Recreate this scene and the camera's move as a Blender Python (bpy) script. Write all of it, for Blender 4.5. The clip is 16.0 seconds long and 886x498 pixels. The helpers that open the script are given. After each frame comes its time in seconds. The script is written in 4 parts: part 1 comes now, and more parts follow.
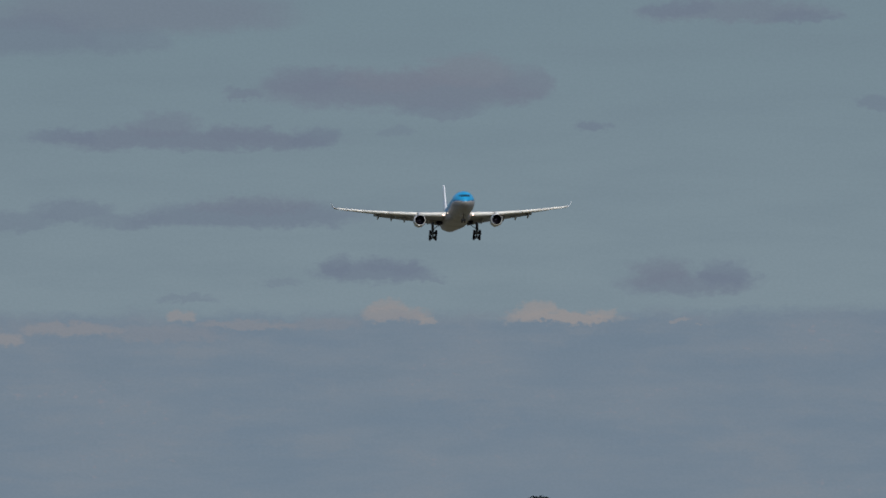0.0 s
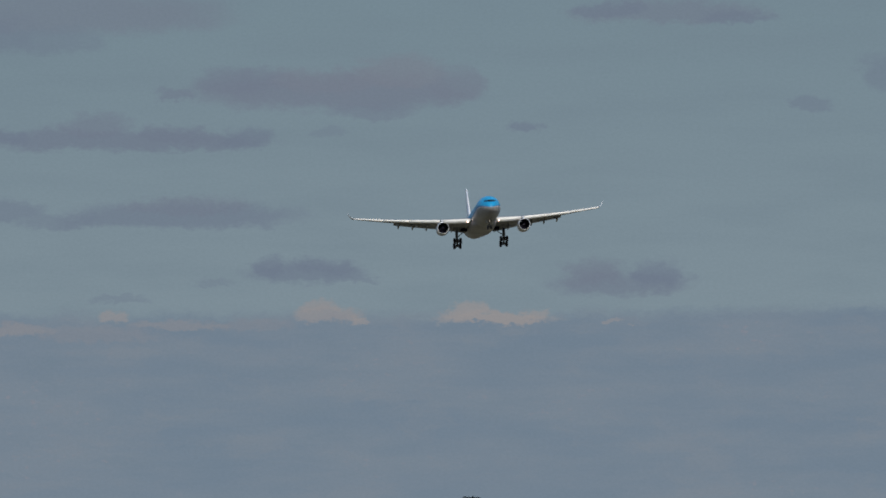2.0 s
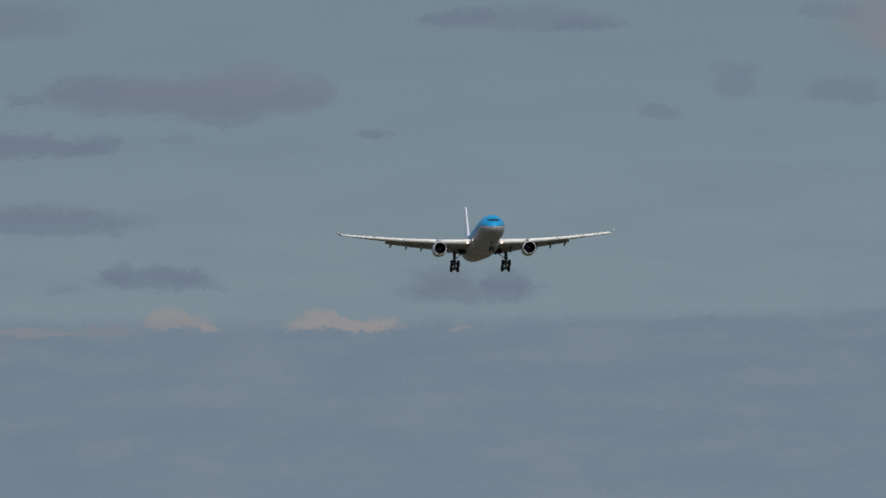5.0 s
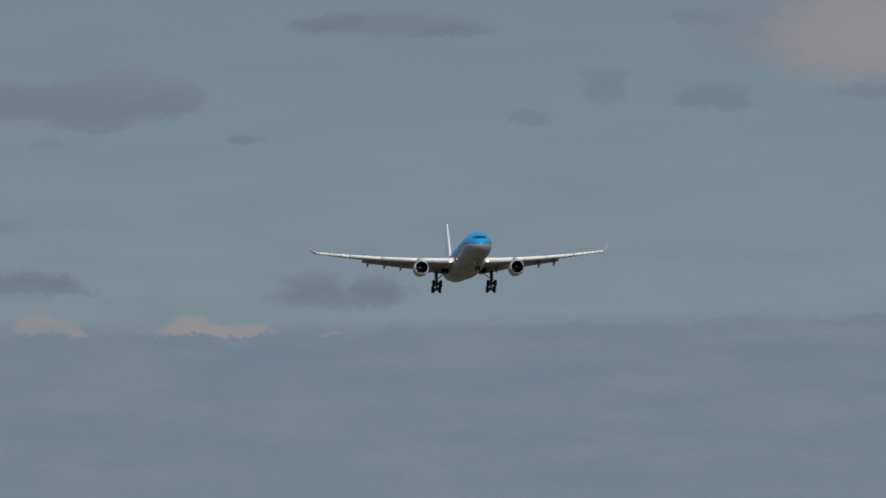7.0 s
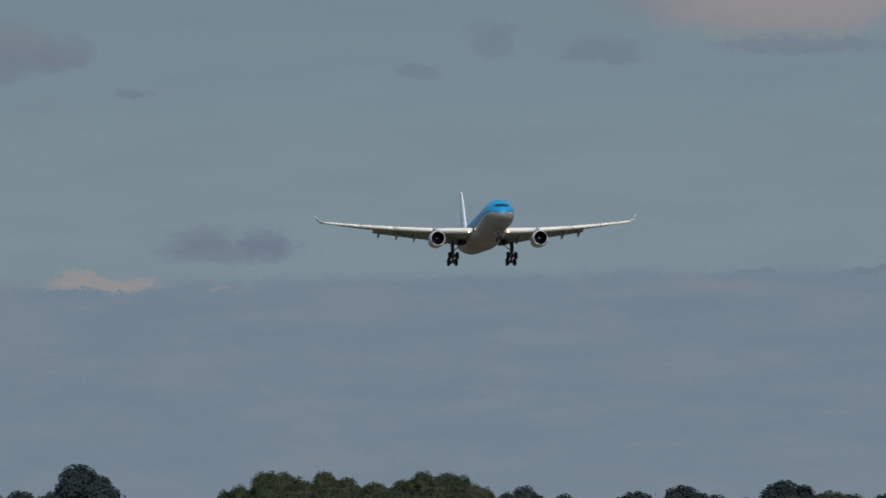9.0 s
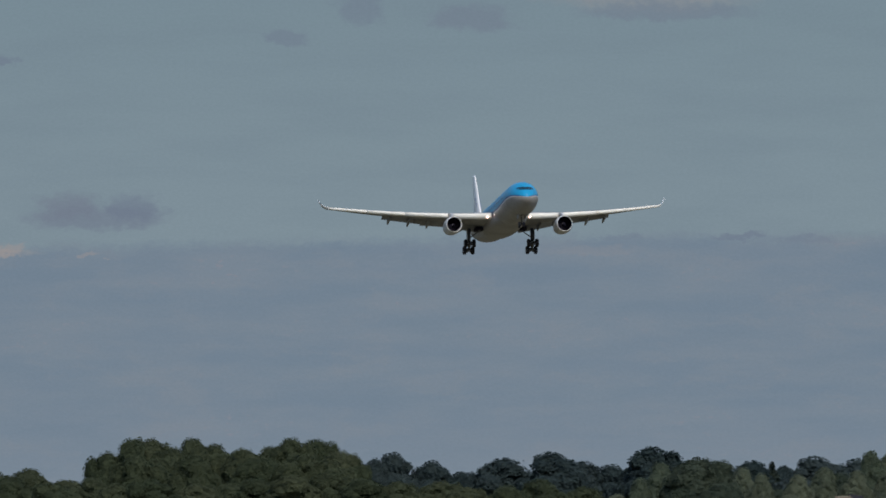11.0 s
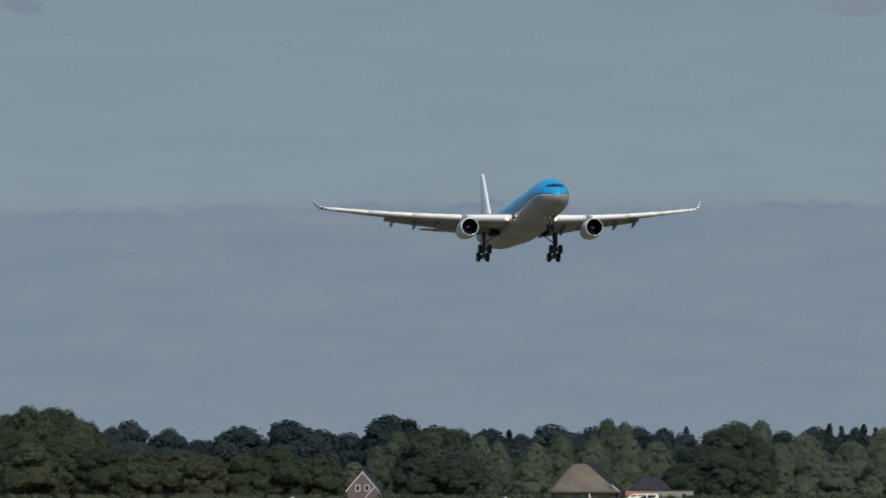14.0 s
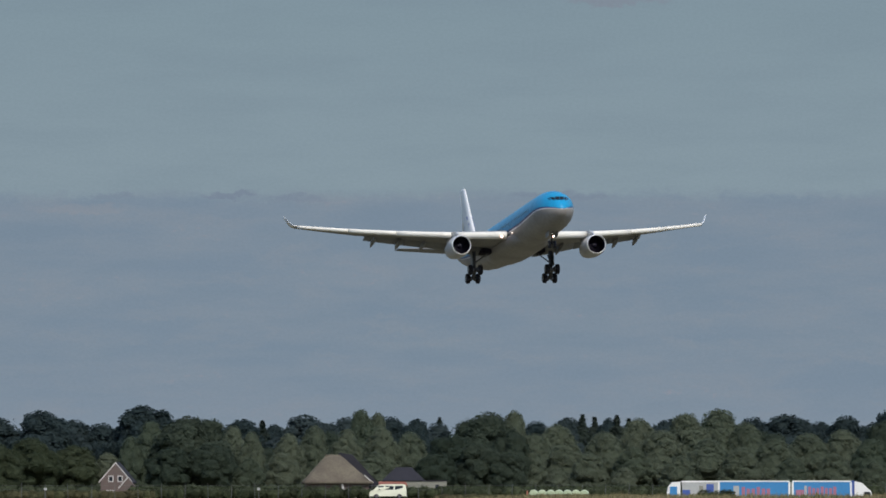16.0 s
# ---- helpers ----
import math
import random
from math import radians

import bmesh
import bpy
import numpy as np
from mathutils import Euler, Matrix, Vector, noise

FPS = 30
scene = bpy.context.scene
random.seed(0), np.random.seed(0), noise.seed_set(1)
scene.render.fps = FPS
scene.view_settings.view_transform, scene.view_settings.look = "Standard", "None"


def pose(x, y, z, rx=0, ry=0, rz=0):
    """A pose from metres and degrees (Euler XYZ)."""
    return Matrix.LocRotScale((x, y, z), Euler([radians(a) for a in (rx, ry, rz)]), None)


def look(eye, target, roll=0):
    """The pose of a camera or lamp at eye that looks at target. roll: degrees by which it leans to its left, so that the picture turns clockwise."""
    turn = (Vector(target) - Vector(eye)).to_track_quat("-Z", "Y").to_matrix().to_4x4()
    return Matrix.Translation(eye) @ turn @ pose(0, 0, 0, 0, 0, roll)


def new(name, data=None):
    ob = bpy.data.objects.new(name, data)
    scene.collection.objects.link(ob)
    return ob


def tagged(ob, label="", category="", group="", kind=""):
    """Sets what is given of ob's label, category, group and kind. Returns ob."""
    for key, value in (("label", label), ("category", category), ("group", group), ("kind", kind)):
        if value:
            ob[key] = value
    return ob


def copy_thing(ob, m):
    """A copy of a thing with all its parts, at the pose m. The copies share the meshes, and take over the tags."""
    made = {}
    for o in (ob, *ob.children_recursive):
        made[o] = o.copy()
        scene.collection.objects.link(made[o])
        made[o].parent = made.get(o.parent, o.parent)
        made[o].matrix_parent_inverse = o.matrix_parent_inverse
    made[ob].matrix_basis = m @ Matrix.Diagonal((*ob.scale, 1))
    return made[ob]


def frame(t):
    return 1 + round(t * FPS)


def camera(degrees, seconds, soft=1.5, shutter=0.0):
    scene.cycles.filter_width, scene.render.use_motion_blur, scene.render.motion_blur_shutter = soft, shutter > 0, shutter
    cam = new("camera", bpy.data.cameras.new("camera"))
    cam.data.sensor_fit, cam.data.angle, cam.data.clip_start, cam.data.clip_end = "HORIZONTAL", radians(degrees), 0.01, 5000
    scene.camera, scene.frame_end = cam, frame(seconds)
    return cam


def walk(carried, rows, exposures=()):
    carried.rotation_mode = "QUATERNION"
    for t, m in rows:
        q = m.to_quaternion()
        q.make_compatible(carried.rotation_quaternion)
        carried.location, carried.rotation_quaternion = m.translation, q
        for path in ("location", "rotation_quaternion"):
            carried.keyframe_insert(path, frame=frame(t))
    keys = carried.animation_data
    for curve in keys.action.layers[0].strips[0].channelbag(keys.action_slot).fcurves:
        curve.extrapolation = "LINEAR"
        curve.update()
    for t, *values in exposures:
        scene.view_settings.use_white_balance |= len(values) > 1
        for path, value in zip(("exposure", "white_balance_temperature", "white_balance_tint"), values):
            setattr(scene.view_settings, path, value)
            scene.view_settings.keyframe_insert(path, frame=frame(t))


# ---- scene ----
# A wide-body airliner on final approach over a tree line, watched through a long lens from a low field.
# x runs to the right of the viewer, y away over the field, z up. The ground at the viewer is z = 0.

# ---- camera ----
cam = camera(5.0, 16.0, soft=1.7)
walk(cam, [
    (0, pose(0, 0, 2.5, 91.9777, 0, 6.2252)),
    (0.5, pose(0, 0, 2.5, 91.9635, 0, 6.0573)),
    (1, pose(0, 0, 2.5, 91.9911, 0, 6.0008)),
    (1.5, pose(0, 0, 2.5, 91.9414, 0, 5.9112)),
    (2, pose(0, 0, 2.5, 91.9810, 0, 5.8435)),
    (2.5, pose(0, 0, 2.5, 91.9995, 0, 5.6534)),
    (3, pose(0, 0, 2.5, 91.9960, 0, 5.4940)),
    (3.5, pose(0, 0, 2.5, 92.0520, 0, 5.3812)),
    (6, pose(0, 0, 2.5, 92.0077, 0, 4.6061)),
    (6.5, pose(0, 0, 2.5, 92.0461, 0, 4.3910)),
    (7, pose(0, 0, 2.5, 92.0564, 0, 4.2549)),
    (7.5, pose(0, 0, 2.5, 92.0873, 0, 4.0857)),
    (8, pose(0, 0, 2.5, 91.9990, 0, 3.9429)),
    (8.2, pose(0, 0, 2.5, 91.9639, 0, 3.8851)),
    (10.3, pose(0, 0, 2.5, 91.6129, 0, 3.1581)),
    (10.5, pose(0, 0, 2.5, 91.6144, 0, 3.0854)),
    (11, pose(0, 0, 2.5, 91.6091, 0, 2.8795)),
    (11.5, pose(0, 0, 2.5, 91.6064, 0, 2.6220)),
    (12, pose(0, 0, 2.5, 91.5795, 0, 2.3785)),
    (12.5, pose(0, 0, 2.5, 91.5645, 0, 2.1380)),
    (13, pose(0, 0, 2.5, 91.5055, 0, 1.9467)),
    (13.5, pose(0, 0, 2.5, 91.4915, 0, 1.6971)),
    (14, pose(0, 0, 2.5, 91.4284, 0, 1.3956)),
    (14.5, pose(0, 0, 2.5, 91.4123, 0, 1.0691)),
    (15, pose(0, 0, 2.5, 91.4423, 0, 0.7810)),
    (15.5, pose(0, 0, 2.5, 91.4595, 0, 0.3819)),
    (16, pose(0, 0, 2.5, 91.3762, 0, 0.0025)),
], exposures=[(0.0, 0.0), (8.0, 0.0), (10.5, 0.01), (12.0, 0.12), (14.0, 0.20), (16.0, 0.22)])

# ---- sky and sun ----
SUN_AZ, SUN_EL = radians(160), radians(45)      # compass angle of the sun from +y, clockwise; its height
sun = new("sun", bpy.data.lights.new("sun", "SUN"))
sun.data.energy, sun.data.angle, sun.data.color = 2.5, radians(0.53), (1.0, 0.95, 0.87)
sun_dir = Vector((math.sin(SUN_AZ) * math.cos(SUN_EL), math.cos(SUN_AZ) * math.cos(SUN_EL), math.sin(SUN_EL)))
sun.matrix_world = look(sun_dir * 900, (0, 0, 0))

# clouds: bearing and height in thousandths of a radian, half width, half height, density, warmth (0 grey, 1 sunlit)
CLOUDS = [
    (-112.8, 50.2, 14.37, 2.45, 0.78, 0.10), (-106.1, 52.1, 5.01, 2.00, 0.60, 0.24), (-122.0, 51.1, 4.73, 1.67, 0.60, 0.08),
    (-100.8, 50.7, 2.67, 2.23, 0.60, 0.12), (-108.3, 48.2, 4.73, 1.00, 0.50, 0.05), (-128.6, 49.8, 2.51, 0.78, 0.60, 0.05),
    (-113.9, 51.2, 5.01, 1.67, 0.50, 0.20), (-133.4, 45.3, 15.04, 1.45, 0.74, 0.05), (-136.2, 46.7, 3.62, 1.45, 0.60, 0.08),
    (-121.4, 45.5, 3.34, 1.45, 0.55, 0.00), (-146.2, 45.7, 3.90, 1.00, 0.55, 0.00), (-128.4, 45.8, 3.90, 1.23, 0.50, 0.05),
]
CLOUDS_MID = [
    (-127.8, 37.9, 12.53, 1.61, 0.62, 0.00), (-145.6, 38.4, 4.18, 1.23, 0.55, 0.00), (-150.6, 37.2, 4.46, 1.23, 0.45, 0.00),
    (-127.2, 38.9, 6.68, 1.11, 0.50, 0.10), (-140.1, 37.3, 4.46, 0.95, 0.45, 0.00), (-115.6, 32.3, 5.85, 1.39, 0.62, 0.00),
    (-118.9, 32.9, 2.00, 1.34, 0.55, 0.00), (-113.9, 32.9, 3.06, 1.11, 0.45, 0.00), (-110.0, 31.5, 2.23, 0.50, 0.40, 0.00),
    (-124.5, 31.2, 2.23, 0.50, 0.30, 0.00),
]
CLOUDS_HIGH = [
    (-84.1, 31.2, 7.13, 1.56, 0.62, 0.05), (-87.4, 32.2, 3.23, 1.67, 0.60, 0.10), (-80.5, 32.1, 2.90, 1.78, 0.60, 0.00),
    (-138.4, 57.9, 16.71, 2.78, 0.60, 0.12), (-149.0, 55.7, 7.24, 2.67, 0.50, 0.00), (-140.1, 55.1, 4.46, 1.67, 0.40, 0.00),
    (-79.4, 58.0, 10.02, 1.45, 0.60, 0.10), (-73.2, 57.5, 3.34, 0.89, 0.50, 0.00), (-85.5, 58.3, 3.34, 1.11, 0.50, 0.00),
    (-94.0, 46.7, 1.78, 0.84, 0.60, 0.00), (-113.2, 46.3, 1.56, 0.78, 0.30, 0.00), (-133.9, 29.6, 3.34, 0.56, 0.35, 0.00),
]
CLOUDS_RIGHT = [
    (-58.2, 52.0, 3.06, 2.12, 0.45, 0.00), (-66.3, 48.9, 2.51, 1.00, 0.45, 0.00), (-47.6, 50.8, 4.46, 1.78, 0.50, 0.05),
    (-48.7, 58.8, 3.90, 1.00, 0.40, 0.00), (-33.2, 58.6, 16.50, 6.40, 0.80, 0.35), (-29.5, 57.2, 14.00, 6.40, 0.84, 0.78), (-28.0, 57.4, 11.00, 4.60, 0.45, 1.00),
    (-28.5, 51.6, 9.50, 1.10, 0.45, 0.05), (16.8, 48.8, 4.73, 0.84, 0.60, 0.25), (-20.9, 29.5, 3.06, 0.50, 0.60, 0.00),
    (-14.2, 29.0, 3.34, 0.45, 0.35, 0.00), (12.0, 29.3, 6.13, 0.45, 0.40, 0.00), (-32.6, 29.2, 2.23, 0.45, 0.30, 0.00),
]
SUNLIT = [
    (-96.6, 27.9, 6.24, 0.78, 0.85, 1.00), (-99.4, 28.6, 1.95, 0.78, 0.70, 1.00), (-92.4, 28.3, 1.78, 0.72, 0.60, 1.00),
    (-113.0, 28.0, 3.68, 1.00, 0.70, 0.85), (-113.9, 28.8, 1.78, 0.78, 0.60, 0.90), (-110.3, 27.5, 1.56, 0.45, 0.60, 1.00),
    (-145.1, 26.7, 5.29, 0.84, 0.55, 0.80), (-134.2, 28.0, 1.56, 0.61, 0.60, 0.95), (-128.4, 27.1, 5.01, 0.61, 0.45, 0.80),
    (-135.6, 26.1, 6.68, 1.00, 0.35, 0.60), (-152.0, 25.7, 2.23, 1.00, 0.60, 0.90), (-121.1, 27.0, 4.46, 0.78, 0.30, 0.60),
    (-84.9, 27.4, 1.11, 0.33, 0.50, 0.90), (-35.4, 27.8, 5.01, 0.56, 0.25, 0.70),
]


def sky():
    world = bpy.data.worlds.new("sky")
    scene.world, world.use_nodes = world, True
    nt = world.node_tree
    nt.nodes.clear()

    def node(kind, **sets):
        n = nt.nodes.new(kind)
        for k, v in sets.items():
            if k == "operation":
                n.operation = v
            elif k == "blend_type":
                n.blend_type = v
        return n

    def sock(n, i, v):
        if isinstance(v, bpy.types.NodeSocket):
            nt.links.new(v, n.inputs[i])
        else:
            n.inputs[i].default_value = v

    def calc(op, a, b=0.0, c=0.0):
        n = node("ShaderNodeMath", operation=op)
        for i, v in enumerate((a, b, c)):
            sock(n, i, v)
        return n.outputs[0]

    def ramp(v, lo, hi):
        n = nt.nodes.new("ShaderNodeMapRange")
        n.interpolation_type = "SMOOTHSTEP"
        for i, x in enumerate((v, lo, hi, 0.0, 1.0)):
            sock(n, i, x)
        return n.outputs[0]

    def blend(f, a, b):
        n = nt.nodes.new("ShaderNodeMix")
        n.data_type = "RGBA"
        sock(n, 0, f)
        sock(n, 6, a)
        sock(n, 7, b)
        return n.outputs[2]

    def fuzz(vec, scale, detail, rough=0.55):
        n = nt.nodes.new("ShaderNodeTexNoise")
        sock(n, "Vector", vec)
        sock(n, "Scale", scale)
        sock(n, "Detail", detail)
        sock(n, "Roughness", rough)
        return n

    way = nt.nodes.new("ShaderNodeTexCoord").outputs["Generated"]
    sep = nt.nodes.new("ShaderNodeSeparateXYZ")
    nt.links.new(way, sep.inputs[0])
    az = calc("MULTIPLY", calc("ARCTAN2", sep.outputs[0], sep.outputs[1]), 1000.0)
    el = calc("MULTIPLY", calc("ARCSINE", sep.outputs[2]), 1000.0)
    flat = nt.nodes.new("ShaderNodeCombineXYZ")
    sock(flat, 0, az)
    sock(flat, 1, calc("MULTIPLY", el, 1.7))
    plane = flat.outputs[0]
    # ragged outlines: bearing and height are pushed about by noise before the cloud shapes are laid out
    rough = fuzz(plane, 0.30, 4.0)
    r = nt.nodes.new("ShaderNodeSeparateColor")
    nt.links.new(rough.outputs["Color"], r.inputs[0])
    fine = fuzz(plane, 1.1, 3.0)
    az_w = calc("ADD", az, calc("MULTIPLY", calc("SUBTRACT", r.outputs[0], 0.5), 6.5))
    el_w = calc("ADD", el, calc("MULTIPLY", calc("SUBTRACT", r.outputs[1], 0.5), 1.9))
    el_w = calc("ADD", el_w, calc("MULTIPLY", calc("SUBTRACT", fine.outputs[0], 0.5), 1.3))
    streak = nt.nodes.new("ShaderNodeCombineXYZ")
    sock(streak, 0, calc("MULTIPLY", az, 0.06))
    sock(streak, 1, calc("MULTIPLY", el, 0.32))
    bands = fuzz(streak.outputs[0], 1.0, 4.0)

    # clear air: hazy towards the horizon
    colour = blend(ramp(el, 20.0, 70.0), (0.207, 0.269, 0.311, 1), (0.171, 0.240, 0.284, 1))
    soft_bands = ramp(bands.outputs[0], 0.35, 0.75)
    colour = blend(calc("MULTIPLY", soft_bands, 0.35), colour, (0.165, 0.222, 0.268, 1))
    # the low deck of cloud along the horizon, its upper edge a little lower towards the left
    edge = calc("ADD", 28.4, calc("MULTIPLY", ramp(az, -110.0, -20.0), 1.4))
    deck = calc("SUBTRACT", 1.0, ramp(calc("SUBTRACT", el_w, edge), -1.3, 0.5))
    deck_col = blend(ramp(bands.outputs[0], 0.3, 0.7), (0.155, 0.208, 0.272, 1), (0.181, 0.226, 0.280, 1))
    deck_col = blend(ramp(el, 14.0, 0.0), deck_col, (0.190, 0.235, 0.290, 1))
    lumps = nt.nodes.new("ShaderNodeCombineXYZ")
    sock(lumps, 0, calc("MULTIPLY", az_w, 0.11))
    sock(lumps, 1, calc("MULTIPLY", el_w, 0.42))
    lump = fuzz(lumps.outputs[0], 1.0, 5.0, 0.6)
    deck_col = blend(calc("MULTIPLY", ramp(lump.outputs[0], 0.48, 0.72), 0.55), deck_col, (0.200, 0.232, 0.275, 1))
    deck_col = blend(calc("MULTIPLY", ramp(lump.outputs[0], 0.50, 0.28), 0.42), deck_col, (0.150, 0.203, 0.262, 1))
    pink = calc("MULTIPLY", ramp(fine.outputs[0], 0.55, 0.75), ramp(bands.outputs[0], 0.5, 0.72))
    deck_col = blend(calc("MULTIPLY", pink, 0.75), deck_col, (0.235, 0.235, 0.275, 1))
    colour = blend(calc("MULTIPLY", deck, 0.9), colour, deck_col)
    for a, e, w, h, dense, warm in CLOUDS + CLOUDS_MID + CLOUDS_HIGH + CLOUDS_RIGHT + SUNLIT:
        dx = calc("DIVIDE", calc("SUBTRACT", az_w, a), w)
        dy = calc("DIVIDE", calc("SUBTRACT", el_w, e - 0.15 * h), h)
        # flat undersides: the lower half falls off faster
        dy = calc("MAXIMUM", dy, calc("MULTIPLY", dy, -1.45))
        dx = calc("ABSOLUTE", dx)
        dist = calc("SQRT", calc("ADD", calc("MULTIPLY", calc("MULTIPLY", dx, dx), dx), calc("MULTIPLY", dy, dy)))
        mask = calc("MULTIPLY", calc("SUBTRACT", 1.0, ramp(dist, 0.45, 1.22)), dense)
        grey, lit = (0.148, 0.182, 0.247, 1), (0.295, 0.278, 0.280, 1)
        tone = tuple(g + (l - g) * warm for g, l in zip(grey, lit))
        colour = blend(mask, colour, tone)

    # faint fine grain laid over all the sky colours
    mottle = fuzz(plane, 2.6, 3.0, 0.7)
    grain = ramp(mottle.outputs[0], 0.25, 0.75)
    shade = blend(grain, (0.972, 0.975, 0.972, 1), (1.028, 1.025, 1.030, 1))
    toned = nt.nodes.new("ShaderNodeMix")
    toned.data_type, toned.blend_type = "RGBA", "MULTIPLY"
    sock(toned, 0, 1.0)
    sock(toned, 6, colour)
    sock(toned, 7, shade)
    colour = toned.outputs[2]
    low = nt.nodes.new("ShaderNodeBackground")
    sock(low, 0, colour)
    low.inputs[1].default_value = 1.0
    air = nt.nodes.new("ShaderNodeTexSky")
    air.sky_type, air.sun_disc = "NISHITA", False
    air.sun_elevation, air.sun_rotation = SUN_EL, SUN_AZ
    high = nt.nodes.new("ShaderNodeBackground")
    nt.links.new(air.outputs[0], high.inputs[0])
    high.inputs[1].default_value = 0.15
    both = nt.nodes.new("ShaderNodeMixShader")
    sock(both, 0, ramp(el, 80.0, 500.0))
    nt.links.new(low.outputs[0], both.inputs[1])
    nt.links.new(high.outputs[0], both.inputs[2])
    out = nt.nodes.new("ShaderNodeOutputWorld")
    nt.links.new(both.outputs[0], out.inputs[0])


sky()


# ---- materials ----
def stuff(name, colour, rough=0.6, metal=0.0, vary=0.25, scale=1.0, dirt=None, bump=0.0, island=0.0, each=0.0, coat=0.0, glow=0.0, spec=0.5, leafy=0.0):
    """A surface with broad stains and fine grain in its colour, uneven gloss and a fine relief."""
    m = bpy.data.materials.new(name)
    m.use_nodes = True
    nt = m.node_tree
    bsdf = nt.nodes["Principled BSDF"]
    bsdf.inputs["Metallic"].default_value = metal
    bsdf.inputs["Coat Weight"].default_value = coat
    bsdf.inputs["Specular IOR Level"].default_value = spec
    where = nt.nodes.new("ShaderNodeTexCoord").outputs["Object"]

    def fuzz(s, detail):
        n = nt.nodes.new("ShaderNodeTexNoise")
        nt.links.new(where, n.inputs["Vector"])
        n.inputs["Scale"].default_value, n.inputs["Detail"].default_value = s, detail
        return n.outputs[0]

    def mix(f, a, b, kind="MIX"):
        n = nt.nodes.new("ShaderNodeMix")
        n.data_type, n.blend_type = "RGBA", kind
        for i, v in ((0, f), (6, a), (7, b)):
            if isinstance(v, bpy.types.NodeSocket):
                nt.links.new(v, n.inputs[i])
            else:
                n.inputs[i].default_value = v
        return n.outputs[2]

    def spread(v, lo, hi, to_lo=0.0, to_hi=1.0):
        n = nt.nodes.new("ShaderNodeMapRange")
        nt.links.new(v, n.inputs[0])
        for i, x in enumerate((lo, hi, to_lo, to_hi)):
            n.inputs[i + 1].default_value = x
        return n.outputs[0]

    base = (*colour, 1)
    dark = tuple(c * (1 - vary) for c in colour) + (1,)
    dirt = (*dirt, 1) if dirt else tuple(c * (1 - vary * 0.8) for c in colour) + (1,)
    big, small = fuzz(scale * 0.35, 3), fuzz(scale * 4.0, 5)
    col = mix(spread(big, 0.4, 0.75), base, dirt)
    col = mix(spread(small, 0.45, 0.8, 0.0, 0.8), col, dark)
    if island:
        n = nt.nodes.new("ShaderNodeNewGeometry")
        col = mix(1.0, col, mix(spread(n.outputs["Random Per Island"], 0, 1), (1 - island,) * 3 + (1,), (1 + island,) * 3 + (1,)), "MULTIPLY")
    if each:
        n = nt.nodes.new("ShaderNodeObjectInfo")
        col = mix(1.0, col, mix(n.outputs["Random"], (1 - each, 1 - each * 0.8, 1 - each, 1), (1 + each, 1 + each * 0.7, 1 + each * 0.4, 1)), "MULTIPLY")
    nt.links.new(col, bsdf.inputs["Base Color"])
    nt.links.new(spread(small, 0.2, 0.8, max(rough - 0.08, 0.02), min(rough + 0.12, 1.0)), bsdf.inputs["Roughness"])
    if bump:
        n = nt.nodes.new("ShaderNodeBump")
        n.inputs["Strength"].default_value, n.inputs["Distance"].default_value = bump, 0.05
        nt.links.new(small, n.inputs["Height"])
        nt.links.new(n.outputs[0], bsdf.inputs["Normal"])
    if leafy:
        thin = nt.nodes.new("ShaderNodeBsdfTranslucent")
        nt.links.new(col, thin.inputs[0])
        both = nt.nodes.new("ShaderNodeMixShader")
        both.inputs[0].default_value = leafy
        nt.links.new(bsdf.outputs[0], both.inputs[1])
        nt.links.new(thin.outputs[0], both.inputs[2])
        nt.links.new(both.outputs[0], nt.nodes["Material Output"].inputs["Surface"])
    if glow:
        bsdf.inputs["Emission Color"].default_value, bsdf.inputs["Emission Strength"].default_value = base, glow
    return m


SKY_BLUE = stuff("sky_blue_paint", (0.010, 0.275, 0.520), 0.36, vary=0.1, scale=0.3, coat=0.1, spec=0.35)
NAVY = stuff("navy_paint", (0.012, 0.035, 0.16), 0.35, vary=0.1, scale=0.3)
WHITE = stuff("white_paint", (0.80, 0.80, 0.80), 0.32, vary=0.08, scale=0.3, coat=0.3)
BELLY = stuff("pale_grey_paint", (0.315, 0.302, 0.29), 0.45, vary=0.28, scale=0.6, dirt=(0.19, 0.178, 0.165))
WING_GREY = stuff("wing_grey_paint", (0.245, 0.24, 0.235), 0.45, vary=0.22, scale=0.5, dirt=(0.17, 0.162, 0.155))
FLAP_GREY = stuff("flap_grey_paint", (0.26, 0.265, 0.275), 0.5, vary=0.18, scale=0.6, dirt=(0.18, 0.175, 0.17))
SLAT = stuff("slat_pale_metal", (0.80, 0.775, 0.70), 0.6, metal=0.0, vary=0.1, scale=0.6)
LIP = stuff("polished_lip", (0.85, 0.85, 0.85), 0.3, metal=0.25, vary=0.08)
NACELLE = stuff("nacelle_paint", (0.50, 0.50, 0.50), 0.35, vary=0.12, scale=0.5)
DUCT = stuff("intake_liner", (0.020, 0.018, 0.030), 0.8, vary=0.2, spec=0.1)
BLADE = stuff("fan_blade_metal", (0.020, 0.018, 0.028), 0.5, metal=0.3, vary=0.2, spec=0.2)
GEAR = stuff("gear_steel", (0.10, 0.10, 0.105), 0.45, metal=0.3, vary=0.25, scale=2)
TYRE = stuff("tyre_rubber", (0.013, 0.012, 0.018), 0.8, vary=0.2, scale=3)
HUB = stuff("wheel_hub", (0.16, 0.16, 0.16), 0.4, metal=0.6, vary=0.2, scale=3)
GLASS_DARK = stuff("cockpit_glass", (0.008, 0.010, 0.013), 0.06, vary=0.1, spec=0.6)
